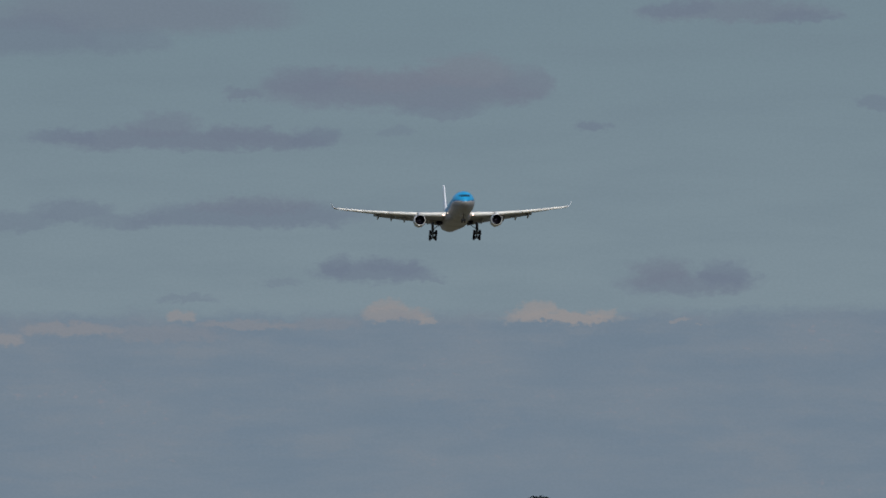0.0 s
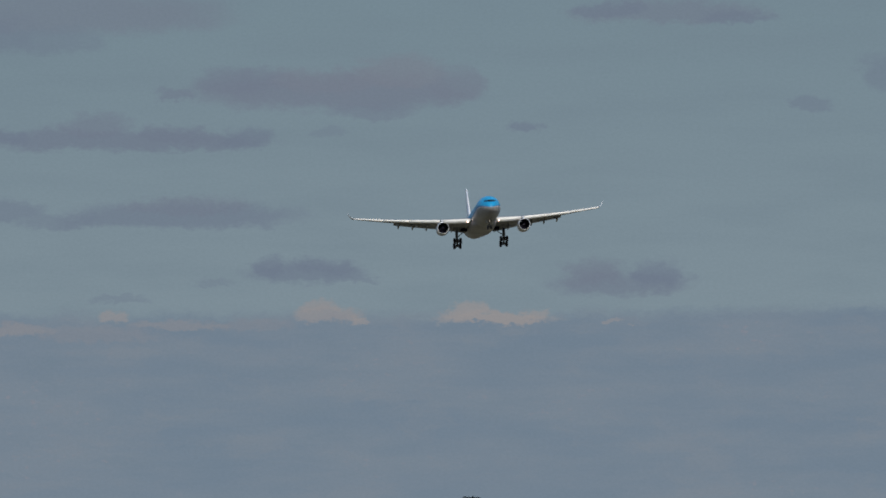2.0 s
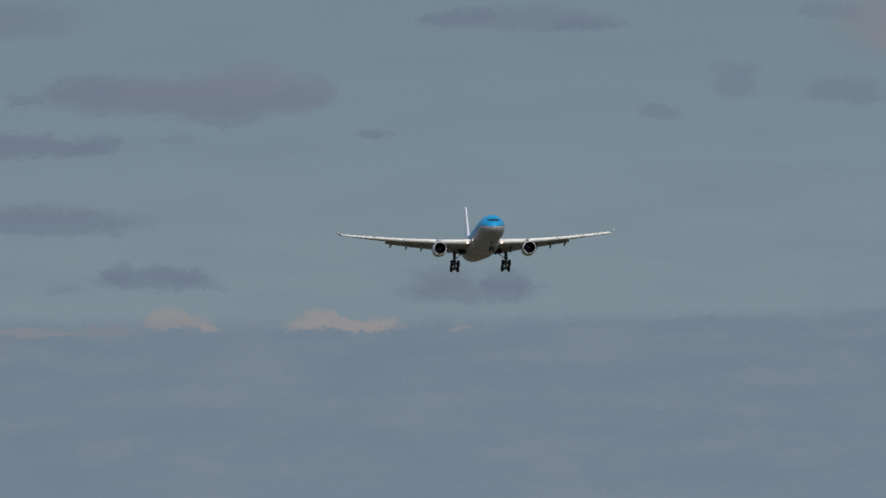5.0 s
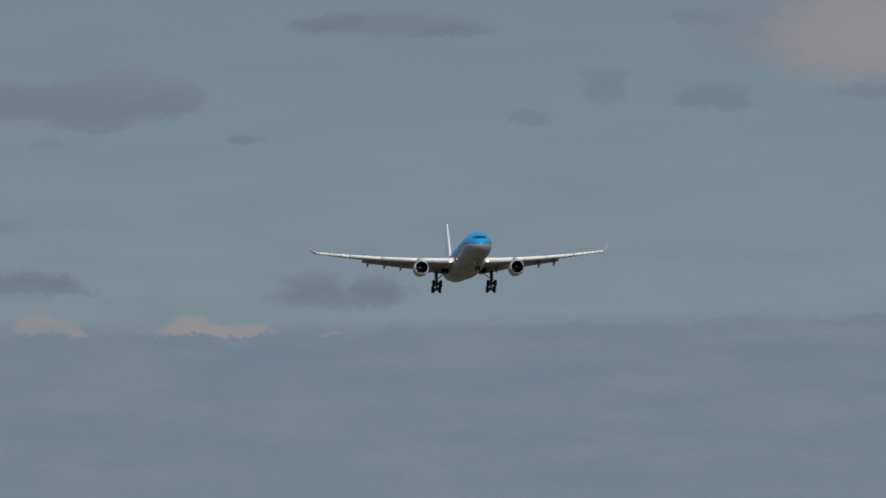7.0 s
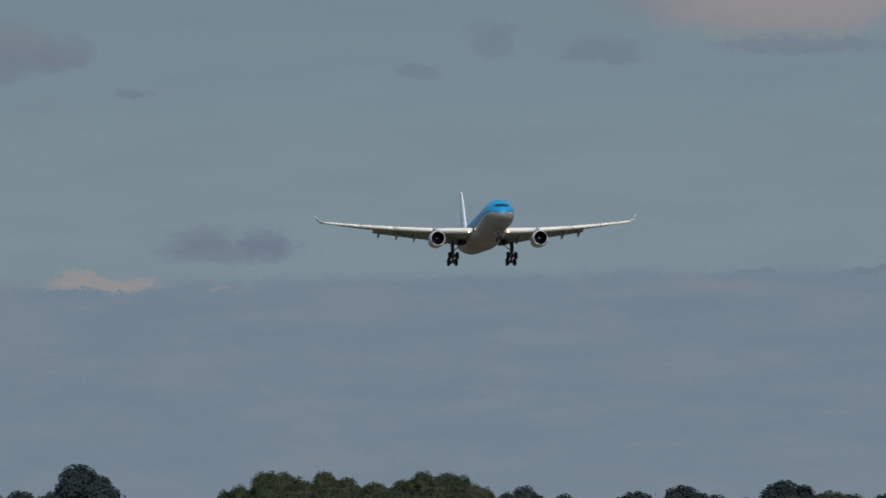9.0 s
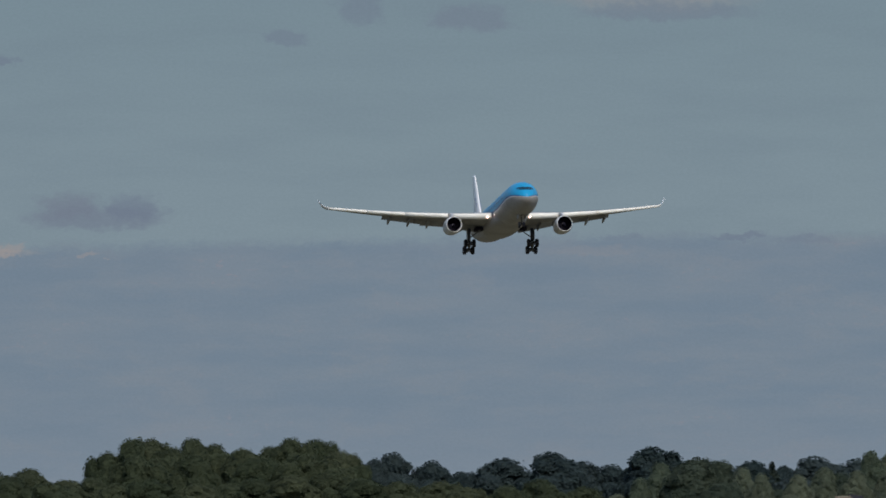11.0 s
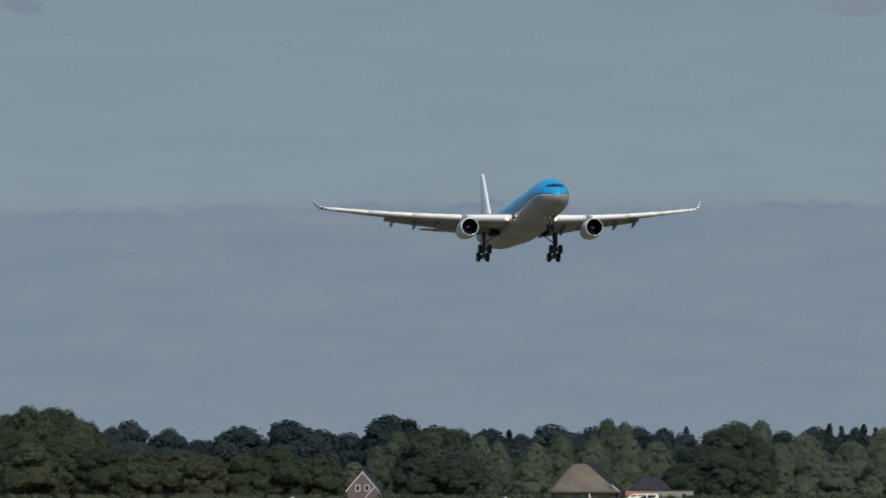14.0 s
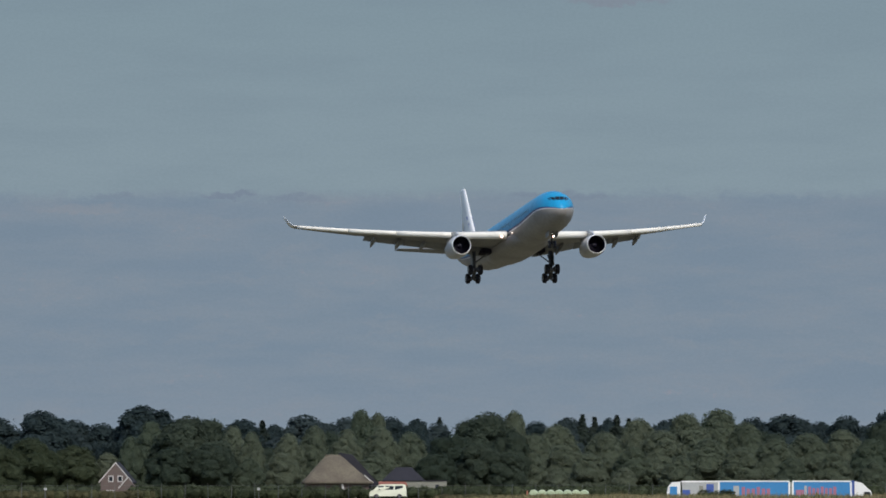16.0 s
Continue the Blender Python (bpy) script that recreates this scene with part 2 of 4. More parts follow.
LAMP = stuff("landing_light", (1.0, 0.55, 0.46), 0.2, vary=0.0, glow=9.0)
LAMP_SMALL = stuff("runway_light", (1.0, 0.86, 0.70), 0.2, vary=0.0, glow=1.6)
EXHAUST = stuff("burnt_metal", (0.14, 0.12, 0.10), 0.4, metal=0.9, vary=0.25, scale=2)

OAK = stuff("oak_leaves", (0.078, 0.097, 0.060), 0.85, vary=0.28, scale=0.9, island=0.07, each=0.25, spec=0.1, leafy=0.45)
# the blue of the distant haze is put into this leaf colour
HAZE_LEAF = stuff("haze_tinted_leaves", (0.047, 0.069, 0.074), 0.85, vary=0.12, scale=0.4, island=0.07, each=0.2, spec=0.1, leafy=0.45)
DARK_OAK = stuff("dark_oak_leaves", (0.061, 0.082, 0.061), 0.85, vary=0.25, scale=0.9, island=0.07, each=0.15, spec=0.1, leafy=0.45)
WILLOW = stuff("willow_leaves", (0.124, 0.152, 0.112), 0.85, vary=0.3, scale=0.9, island=0.07, each=0.25, spec=0.1, leafy=0.45)
PINE = stuff("pine_needles", (0.050, 0.068, 0.058), 0.8, vary=0.2, scale=0.6, island=0.15, each=0.2, spec=0.1, leafy=0.45)
BARK = stuff("bark", (0.09, 0.07, 0.055), 0.9, vary=0.35, scale=2, bump=0.5)
HEDGE = stuff("hedge_leaves", (0.072, 0.090, 0.046), 0.75, vary=0.3, scale=1, island=0.4, spec=0.2, leafy=0.45)
FIELD = stuff("meadow", (0.125, 0.118, 0.075), 0.95, vary=0.3, scale=0.12, dirt=(0.17, 0.145, 0.10), bump=0.3, spec=0.1)
STRAW = stuff("dry_grass", (0.20, 0.17, 0.095), 0.9, vary=0.35, scale=0.3, dirt=(0.10, 0.115, 0.045), island=0.4, spec=0.1)
ASPHALT = stuff("asphalt", (0.05, 0.05, 0.052), 0.85, vary=0.3, scale=1.5, bump=0.3)
BRICK = stuff("brown_brick", (0.145, 0.105, 0.097), 0.85, vary=0.3, scale=2, dirt=(0.12, 0.092, 0.088), each=0.2)
THATCH = stuff("weathered_thatch", (0.150, 0.130, 0.098), 0.95, vary=0.5, scale=0.9, dirt=(0.095, 0.080, 0.066), bump=0.6, spec=0.1)
SLATE = stuff("dark_slate", (0.034, 0.034, 0.042), 0.9, vary=0.25, scale=1.5, island=0.2, spec=0.15)
TRIM = stuff("white_trim", (0.46, 0.44, 0.42), 0.6, vary=0.15, scale=1)
PANE = stuff("window_glass", (0.02, 0.024, 0.03), 0.08, vary=0.1, spec=0.6)
STONE_GREY = stuff("pale_render", (0.24, 0.24, 0.20), 0.85, vary=0.2, scale=1)
RED_TILE = stuff("red_roof_tile", (0.28, 0.11, 0.08), 0.8, vary=0.3, scale=2)
CAB_WHITE = stuff("vehicle_white", (0.80, 0.80, 0.77), 0.35, vary=0.1, scale=0.8, coat=0.3)
TRUCK_BLUE = stuff("tarpaulin_blue", (0.040, 0.215, 0.46), 0.5, vary=0.15, scale=0.6)
TRUCK_DEEP = stuff("tarpaulin_deep_blue", (0.05, 0.10, 0.33), 0.5, vary=0.15, scale=0.6)
RED_BAR = stuff("red_lettering", (0.36, 0.15, 0.22), 0.5, vary=0.15)
GREY_TARP = stuff("grey_tarpaulin", (0.40, 0.41, 0.40), 0.55, vary=0.2, scale=0.8)
WRAP = stuff("pale_green_film", (0.42, 0.50, 0.33), 0.3, vary=0.18, scale=1.5, each=0.08)
STEEL = stuff("galvanised_steel", (0.15, 0.155, 0.155), 0.55, metal=0.4, vary=0.2, scale=2)
WEEDS = stuff("roadside_weeds", (0.115, 0.120, 0.060), 0.9, vary=0.3, scale=0.6, dirt=(0.14, 0.115, 0.07), island=0.25, spec=0.1, leafy=0.4)
CREAM = stuff("cream_paint", (0.72, 0.73, 0.58), 0.35, vary=0.1, scale=0.8, coat=0.3)
TAIL_BLUE = stuff("faded_blue_mark", (0.22, 0.27, 0.48), 0.4, vary=0.15)
FLY = stuff("fly_shell", (0.045, 0.018, 0.026), 0.5, vary=0.2, scale=200)
FLY_WING = stuff("fly_wing", (0.09, 0.06, 0.065), 0.4, vary=0.2, scale=200)
ORANGE = stuff("orange_marker", (0.42, 0.17, 0.11), 0.6, vary=0.15)


# ---- mesh helpers ----
def part(name, bm, material, parent=None, label="", smooth=False):
    me = bpy.data.meshes.new(name)
    bm.normal_update()
    bm.to_mesh(me)
    bm.free()
    me.materials.append(material)
    if smooth:
        me.shade_smooth()
    ob = new(name, me)
    ob.parent = parent
    return tagged(ob, label) if label else ob


def thing(name, label, category, m=None, group="", kind=""):
    ob = new(name)
    if m is not None:
        ob.matrix_basis = m
    return tagged(ob, label, category, group, kind)


def loft(rings, closed=True, caps=True):
    """A skin over rings of points that all have the same count."""
    bm = bmesh.new()
    vs = [[bm.verts.new(p) for p in ring] for ring in rings]
    n = len(rings[0])
    for a, b in zip(vs, vs[1:]):
        for i in range(n if closed else n - 1):
            j = (i + 1) % n
            bm.faces.new((a[i], a[j], b[j], b[i]))
    if caps and closed:
        bm.faces.new(list(reversed(vs[0])))
        bm.faces.new(vs[-1])
    bmesh.ops.recalc_face_normals(bm, faces=bm.faces)
    return bm


def block(x0, y0, z0, x1, y1, z1, bevel=0.0, bm=None):
    bm = bm or bmesh.new()
    made = bmesh.ops.create_cube(bm, size=1.0)["verts"]
    for v in made:
        v.co = Vector(((x0 + x1) / 2 + v.co.x * (x1 - x0), (y0 + y1) / 2 + v.co.y * (y1 - y0), (z0 + z1) / 2 + v.co.z * (z1 - z0)))
    if bevel:
        edges = list({e for v in made for e in v.link_edges})
        bmesh.ops.bevel(bm, geom=edges, offset=bevel, segments=2, affect="EDGES")
    return bm


def rod(a, b, r0, r1=None, sides=8, bm=None):
    bm = bm or bmesh.new()
    a, b = Vector(a), Vector(b)
    r1 = r0 if r1 is None else r1
    made = bmesh.ops.create_cone(bm, cap_ends=True, segments=sides, radius1=r0, radius2=r1, depth=(b - a).length)["verts"]
    turn = (b - a).to_track_quat("Z", "Y").to_matrix().to_4x4()
    bmesh.ops.transform(bm, matrix=Matrix.Translation((a + b) / 2) @ turn, verts=made)
    return bm


def lathe(profile, axis_at, sides=40, caps=False):
    """A body turned about a line along y. profile: (y, radius)."""
    x, y0, z = axis_at
    return loft([[(x + r * math.cos(k * math.tau / sides), y0 + y, z + r * math.sin(k * math.tau / sides)) for k in range(sides)] for y, r in profile], caps=caps)


# ---- airliner ----
# local axes: +y to the nose, +x to the starboard wing, z up; the nose is 30 m ahead of the origin
FUSE = [(0.0, 0.06, -0.52), (0.12, 0.42, -0.51), (0.4, 0.80, -0.47), (0.9, 1.22, -0.39), (1.6, 1.64, -0.28), (2.4, 2.02, -0.17), (3.3, 2.34, -0.08),
        (4.6, 2.60, -0.01), (6.2, 2.76, 0.01), (8.0, 2.82, 0.0), (14.0, 2.82, 0.0), (20.0, 2.82, 0.0), (28.0, 2.82, 0.0), (35.0, 2.82, 0.0), (38.5, 2.77, 0.04),
        (42.0, 2.64, 0.15), (46.0, 2.42, 0.36), (50.0, 2.10, 0.68), (54.0, 1.68, 1.08), (58.0, 1.18, 1.56), (61.0, 0.74, 2.0), (63.2, 0.32, 2.30)]


def hull(aft, deg, out=0.0):
    """A point on the fuselage skin. deg: 0 at the crown, growing to starboard."""
    for (a0, r0, z0), (a1, r1, z1) in zip(FUSE, FUSE[1:]):
        if aft <= a1:
            f = (aft - a0) / (a1 - a0)
            r, z = r0 + (r1 - r0) * f + out, z0 + (z1 - z0) * f
            return (r * math.sin(radians(deg)), 30 - aft, z + r * math.cos(radians(deg)))


def skin(deg0, deg1, steps, out=0.0, a0=0.0, a1=63.2):
    stations = [s[0] for s in FUSE if a0 < s[0] < a1]
    fine = sorted({a0, a1, *stations})

    def lift(a, d):
        """The paint lines rise towards the nose."""
        up = 19 * max(0.0, 1 - a / 11.0)
        return d - math.copysign(up, d if abs(d) < 180 else -1) if 90 < abs(d) < 270 else d
    return loft([[hull(a, lift(a, deg0) + (lift(a, deg1) - lift(a, deg0)) * k / steps, out) for k in range(steps + 1)] for a in fine], closed=False)


def hull_at(z, deg, out=0.0):
    """The point of the nose at height z, deg round from the crown."""
    lo, hi = 0.3, 7.9
    for _ in range(30):
        mid = (lo + hi) / 2
        lo, hi = (mid, hi) if hull(mid, deg)[2] < z else (lo, mid)
    return hull(lo, deg, out)


def foil(x, aft, z, chord, thick, twist, up=(0, 0, 1), a=0.0, b=1.0):
    """A wing section from the fraction a to b of its chord."""
    pts = []
    n = 9
    ups = Vector(up)
    for side in (1, -1):
        rng = range(n + 1) if side == 1 else range(n - 1, 0, -1)
        for k in rng:
            f = a + (b - a) * (1 - math.cos(math.pi * k / n)) / 2
            h = 5 * thick * (0.2969 * math.sqrt(f) - 0.126 * f - 0.3516 * f * f + 0.2843 * f ** 3 - 0.1015 * f ** 4)
            camber = 0.06 * f * (1 - f)
            d = (side * h * (0.9 if side == -1 else 1.1) + camber + (0.3 - f) * math.sin(radians(twist))) * chord
            pts.append(Vector((x, 30 - aft - f * chord, z)) + ups * d)
    return pts


def wing_at(x):
    """Leading edge (aft of the nose), height, chord, thickness and twist of the wing at x metres from the centre line."""
    s = x - 2.4
    aft = 20.4 + 0.63 * s
    z = -1.02 + 0.105 * s + 0.0018 * s * s
    chord = 11.0 - 0.52 * s if x < 9.4 else 7.36 - (x - 9.4) * 0.245
    return aft, z, chord, 0.135 - 0.0014 * s, 4.0 - 0.17 * s


def airliner():
    p = thing("airliner", "sky-blue and white twin-engine wide-body airliner, landing gear down, on approach", "airplane")
    # fuselage
    part("upper_skin", skin(-96.5, 96.5, 40), SKY_BLUE, p, "glossy sky-blue upper fuselage", True)
    part("stripe", skin(96.5, 102, 2), NAVY, p, "navy line along the hull", True)
    part("stripe", skin(-102, -96.5, 2), NAVY, p, "navy line along the hull", True)
    part("side_band", skin(102, 105, 2), WHITE, p, "white band below the navy line", True)
    part("side_band", skin(-105, -102, 2), WHITE, p, "white band below the navy line", True)
    part("lower_skin", skin(105, 255, 30), BELLY, p, "pale grey lower fuselage", True)
    part("nose_cap", lathe([(0.0, 0.001), (0.02, 0.05), (0.0, 0.062)], (0, 30, -0.52), 16), WHITE, p, "", True)
    for s in (-1, 1):
        for d0, d1, z0, z1 in ((1.0, 22.5, 0.80, 1.38), (25.0, 38, 0.82, 1.36), (40.5, 46, 0.90, 1.26)):
            rows = [[hull_at(z0 + (z1 - z0) * i / 4, s * (d0 + (d1 - d0) * k / 4), 0.015) for k in range(5)] for i in range(5)]
            part("cockpit_window", loft(rows, closed=False), GLASS_DARK, p, "dark cockpit window", True)
        for door_a in (6.2, 18.5, 44.5):
            rows = [[hull(a, s * (62 + 30 * k / 6), 0.01) for k in range(7)] for a in (door_a, door_a + 0.06)]
            part("door_seam", loft(rows, closed=False), NAVY, p)
        for k in range(46):
            a = 8.2 + k * 0.82
            if abs(a - 18.6) < 0.5:
                continue
            rows = [[hull(a + da, s * d, 0.012) for d in (75.5, 79.0, 82.5)] for da in (0.0, 0.24)]
            part("cabin_window", loft(rows, closed=False), GLASS_DARK, p)
    # belly fairing
    rings = []
    for a, w, zb in ((16.5, 1.6, -2.5), (18.0, 2.4, -2.70), (20.0, 2.95, -2.86), (24.0, 3.15, -2.93), (30.0, 3.15, -2.94), (33.5, 2.9, -2.92), (36.0, 2.3, -2.85), (38.0, 1.5, -2.6)):
        ring = []
        for k in range(21):
            t = math.pi * k / 20
            ring.append((w * math.copysign(abs(math.cos(t)) ** 0.72, math.cos(t)), 30 - a, -1.2 + (zb + 1.2) * math.sin(t) ** 0.72))
        rings.append(ring)
    part("belly_fairing", loft(rings, closed=False), BELLY, p, "pale grey belly fairing", True)
    # fin, rudder and tailplane
    fin = [(2.0, 50.2, 9.2), (3.0, 51.6, 8.1), (11.0, 57.5, 3.35), (11.25, 58.0, 2.8)]
    part("fin", loft([[Vector((q.z - z, q.y, z)) for q in foil(0, a, z, c, 0.10, 0, (0, 0, 1), 0.0, 0.70)] for z, a, c in fin]), WHITE, p, "white tail fin", True)
    part("rudder", loft([[Vector(((q.z - z) * 0.9, q.y, z)) for q in foil(0, a, z, c, 0.10, 0, (0, 0, 1), 0.71, 1.0)] for z, a, c in fin[1:3]]), WHITE, p, "", True)
    for s in (-1, 1):
        # plain blue shapes where the tail mark is
        for y0, z0, w, h in ((-24.7, 4.2, 0.8, 1.7), (-25.9, 4.3, 0.8, 1.6), (-27.1, 4.2, 0.9, 1.7), (-26.1, 6.4, 1.9, 0.5)):
            part("tail_mark", block(s * 0.375 - 0.012, y0 - w / 2, z0, s * 0.375 + 0.012, y0 + w / 2, z0 + h), TAIL_BLUE, p)
        tail = [foil(s * x, a, z, c, 0.10, 0) for x, a, z, c in ((0.6, 53.6, 2.15, 6.0), (1.5, 54.2, 2.22, 5.5), (9.1, 59.8, 3.1, 2.25), (9.4, 60.4, 3.13, 1.6))]
        part("tailplane", loft(tail), FLAP_GREY, p, "", True)
        # wing box, slats, flaps
        xs = [2.0, 4.0, 6.5, 9.4, 12.0, 15.0, 18.0, 20.6, 23.0, 25.5, 27.6, 28.6]
        part("wing", loft([foil(s * x, a, z, c, t, w, b=0.82 if x < 20.5 else 0.98) for x in xs for a, z, c, t, w in (wing_at(x),)]), WING_GREY, p, "grey wing", True)
        for x0, x1 in ((3.0, 9.1), (9.75, 16.44), (16.46, 22.34), (22.36, 28.55)):
            rings = []
            for k in range(6):
                x = x0 + (x1 - x0) * k / 5
                a, z, c, t, w = wing_at(x)
                d = 0.16 * c ** 0.7
                ring = []
                for q in range(12):
                    u = q / 11
                    ang = math.pi * (0.62 - 1.22 * u)
                    ring.append((s * x, 30 - a + 0.30 * d * 1.6 + math.cos(ang) * d * 0.75 - d * 0.65, z - 0.15 + math.sin(ang) * d * 0.64 + math.sin(radians(w)) * 0.2 * c))
                inner = [(px, py - 0.10, pz * 0.82 + (z - 0.1) * 0.18) for px, py, pz in reversed(ring)]
                rings.append(ring + inner)
            part("slat", loft(rings), SLAT, p, "pale metal slat", True)
        for x0, x1 in ((3.2, 9.0), (9.05, 14.38), (14.42, 19.5)):
            rings = []
            for k in range(4):
                x = x0 + (x1 - x0) * k / 3
                a, z, c, t, w = wing_at(x)
                fc = 0.23 * c + 0.35
                base = Vector((s * x, 30 - a - 0.84 * c, z - 0.01 * c + 0.14 - math.sin(radians(w)) * 0.5 * c))
                ring = []
                for q in foil(0, 0, 0, fc, 0.13, 0):
                    yy, zz = q.y - 30, q.z
                    an = radians(22)
                    ring.append(base + Vector((0, yy * math.cos(an) + zz * math.sin(an) * 0.5, yy * math.sin(an) + zz * math.cos(an))))
                rings.append(ring)
            part("flap", loft(rings), FLAP_GREY, p, "lowered grey flap", True)
        for x, ln in ((6.6, 5.2), (12.2, 4.6), (15.3, 4.1), (18.5, 3.6)):
            a, z, c, t, w = wing_at(x)
            rings = []
            for f, r, dz in ((0, 0.04, 0), (0.12, 0.20, -0.12), (0.35, 0.30, -0.26), (0.6, 0.30, -0.36), (0.82, 0.22, -0.58), (1.0, 0.03, -0.82)):
                cy, cz = 30 - a - 0.5 * c - f * ln, z - 0.42 - math.sin(radians(w)) * 0.3 * c + dz
                rings.append([(s * x + r * 0.75 * math.cos(k * math.tau / 12), cy, cz + r * 1.3 * math.sin(k * math.tau / 12)) for k in range(12)])
            part("flap_fairing", loft(rings), FLAP_GREY, p, "", True)
        a, z, c, t, w = wing_at(28.6)
        tip = []
        for f, dx, dz, da, ch in ((0.0, 0.0, 0.0, 0.0, 2.55), (0.15, 0.28, 0.10, 0.35, 2.2), (0.4, 0.60, 0.38, 0.9, 1.75), (1.0, 1.26, 1.58, 2.35, 0.75)):
            lean = math.atan2(dz, dx + 0.3)
            tip.append(foil(s * (28.6 + dx), a + da, z + dz, ch, 0.09, 0, (-s * math.sin(lean) * 0.9, 0, math.cos(lean * 0.8))))
        part("winglet", loft(tip), WHITE, p, "white upturned winglet", True)
        # engine
        e = (s * 9.42, 30 - 20.0, -2.34)
        eng = part("engine", lathe([(-0.30, 1.345), (-0.9, 1.44), (-1.9, 1.49), (-3.0, 1.46), (-4.6, 1.30), (-5.7, 1.12), (-5.75, 1.02)], e), NACELLE, p, "pale grey engine nacelle", True)
        part("intake_lip", lathe([(-0.32, 1.348), (-0.12, 1.315), (0.0, 1.27), (-0.03, 1.235), (-0.15, 1.215), (-0.35, 1.205)], e), LIP, eng, "polished metal intake lip", True)
        part("intake_duct", lathe([(-0.35, 1.205), (-0.9, 1.195), (-1.6, 1.19), (-1.62, 0.3)], e), DUCT, eng, "dark intake duct", True)
        part("spinner", lathe([(-0.85, 0.01), (-0.95, 0.14), (-1.2, 0.28), (-1.6, 0.40)], e, 20), DUCT, eng, "", True)
        part("spinner_mark", block(e[0] + 0.10, e[1] - 1.06, e[2] + 0.02, e[0] + 0.20, e[1] - 0.98, e[2] + 0.12, 0.02), WHITE, eng, "white spinner mark")
        fan = bmesh.new()
        for k in range(26):
            an = k * math.tau / 26
            quad = []
            for rr, da, dy in ((0.36, -0.09, 0.10), (0.36, 0.09, -0.05), (1.17, 0.115, -0.16), (1.17, -0.07, 0.12)):
                quad.append(fan.verts.new((e[0] + rr * math.cos(an + da), e[1] - 1.42 + dy, e[2] + rr * math.sin(an + da))))
            fan.faces.new(quad)
        part("fan", fan, BLADE, eng, "dark fan blades")
        part("exhaust_cone", lathe([(-5.4, 0.90), (-6.3, 0.72), (-7.2, 0.43), (-8.0, 0.05)], e, 24), EXHAUST, eng, "", True)
        a, z, c, t, w = wing_at(9.37)
        py = loft([[(s * 9.42 + dx * h, y, zz) for dx, zz in ((-1, z0), (1, z0), (1, z1), (-1, z1))] for y, h, z0, z1 in
                   ((e[1] - 1.2, 0.05, e[2] + 1.30, e[2] + 1.54), (e[1] - 3.0, 0.22, e[2] + 1.2, z + 0.10), (30 - a - 1.2, 0.26, e[2] + 0.8, z - 0.1), (30 - a - 4.2, 0.10, z - 0.6, z - 0.3))])
        part("pylon", py, NACELLE, eng)
        # main gear
        gx, gy, gz = s * 5.40, -0.75, -4.82
        gear = part("main_gear", rod((gx, gy, gz), (gx, gy + 0.25, -1.7), 0.24, 0.30, 14), GEAR, p, "dark main landing gear", True)
        tilt = radians(29)
        fore = Vector((0, math.cos(tilt), math.sin(tilt)))
        pivot = Vector((gx, gy, gz))
        part("bogie_beam", rod(pivot - fore * 1.05, pivot + fore * 1.05, 0.22, sides=10), GEAR, gear)
        part("side_brace", rod((gx - s * 1.9, gy + 0.3, -2.0), (gx, gy + 0.15, -3.4), 0.09), GEAR, gear)
        part("drag_brace", rod((gx, gy - 1.5, -2.0), (gx, gy + 0.05, -3.5), 0.07), GEAR, gear)
        part("gear_door", block(gx + s * 0.28, gy - 0.55, -3.75, gx + s * 0.34, gy + 0.75, -1.9, 0.02), FLAP_GREY, gear, "grey leg door")
        part("torque_link", rod((gx, gy - 0.3, -3.8), (gx, gy - 0.45, -4.4), 0.07), GEAR, gear)
        for f in (-1, 1):
            hubc = pivot + fore * (0.99 * f)
            part("axle", rod(hubc - Vector((0.85, 0, 0)), hubc + Vector((0.85, 0, 0)), 0.09), GEAR, gear)
            for side in (-1, 1):
                wheel(p, gear, hubc + Vector((side * 0.70, 0, 0)), 0.71, 0.54)
                part("brake", rod(hubc + Vector((side * 0.16, 0, 0)), hubc + Vector((side * 0.46, 0, 0)), 0.36, sides=14), GEAR, gear)
        # a solid dark block paints the shade of the wheel bay
        part("wheel_well", block(s * 2.9, gy - 1.3, -2.03, s * 4.4, gy + 1.2, -1.5, 0.05), DUCT, p, "dark block for the shade of the wheel bay under the wing root")
        for dx, dz, r in ((3.58, -0.98, 0.16),):
            part("landing_light", lathe([(0.0, 0.005), (-0.03, r * 0.7), (-0.10, r), (-0.22, r * 0.8)], (s * dx, 30 - 21.2 + 0.55, dz - 0.12), 16, True), LAMP, p, "lit landing light", True)
    # nose gear
    ng = part("nose_gear", rod((0, 23.2, -4.35), (0, 23.5, -2.3), 0.11, 0.14, 12), GEAR, p, "dark nose landing gear", True)
    part("drag_brace", rod((0, 24.6, -2.5), (0, 23.3, -3.3), 0.07), GEAR, ng)
    part("axle", rod((-0.45, 23.2, -4.35), (0.45, 23.2, -4.35), 0.07), GEAR, ng)
    for side in (-1, 1):
        wheel(p, ng, Vector((side * 0.36, 23.2, -4.35)), 0.52, 0.32)
        part("gear_door", block(side * 0.62 - 0.02, 22.4, -3.35, side * 0.62 + 0.02, 24.2, -2.6, 0.01), FLAP_GREY, ng)
    part("runway_light", lathe([(0, 0.01), (-0.05, 0.09), (-0.15, 0.08)], (2.80, 11.9, -1.0), 12, True), LAMP_SMALL, p, "small lit runway light", True)
    part("taxi_light", lathe([(0, 0.01), (-0.05, 0.09), (-0.15, 0.08)], (0, 23.75, -3.0), 12, True), LAMP_SMALL, ng, "small lit taxi light", True)
    return p


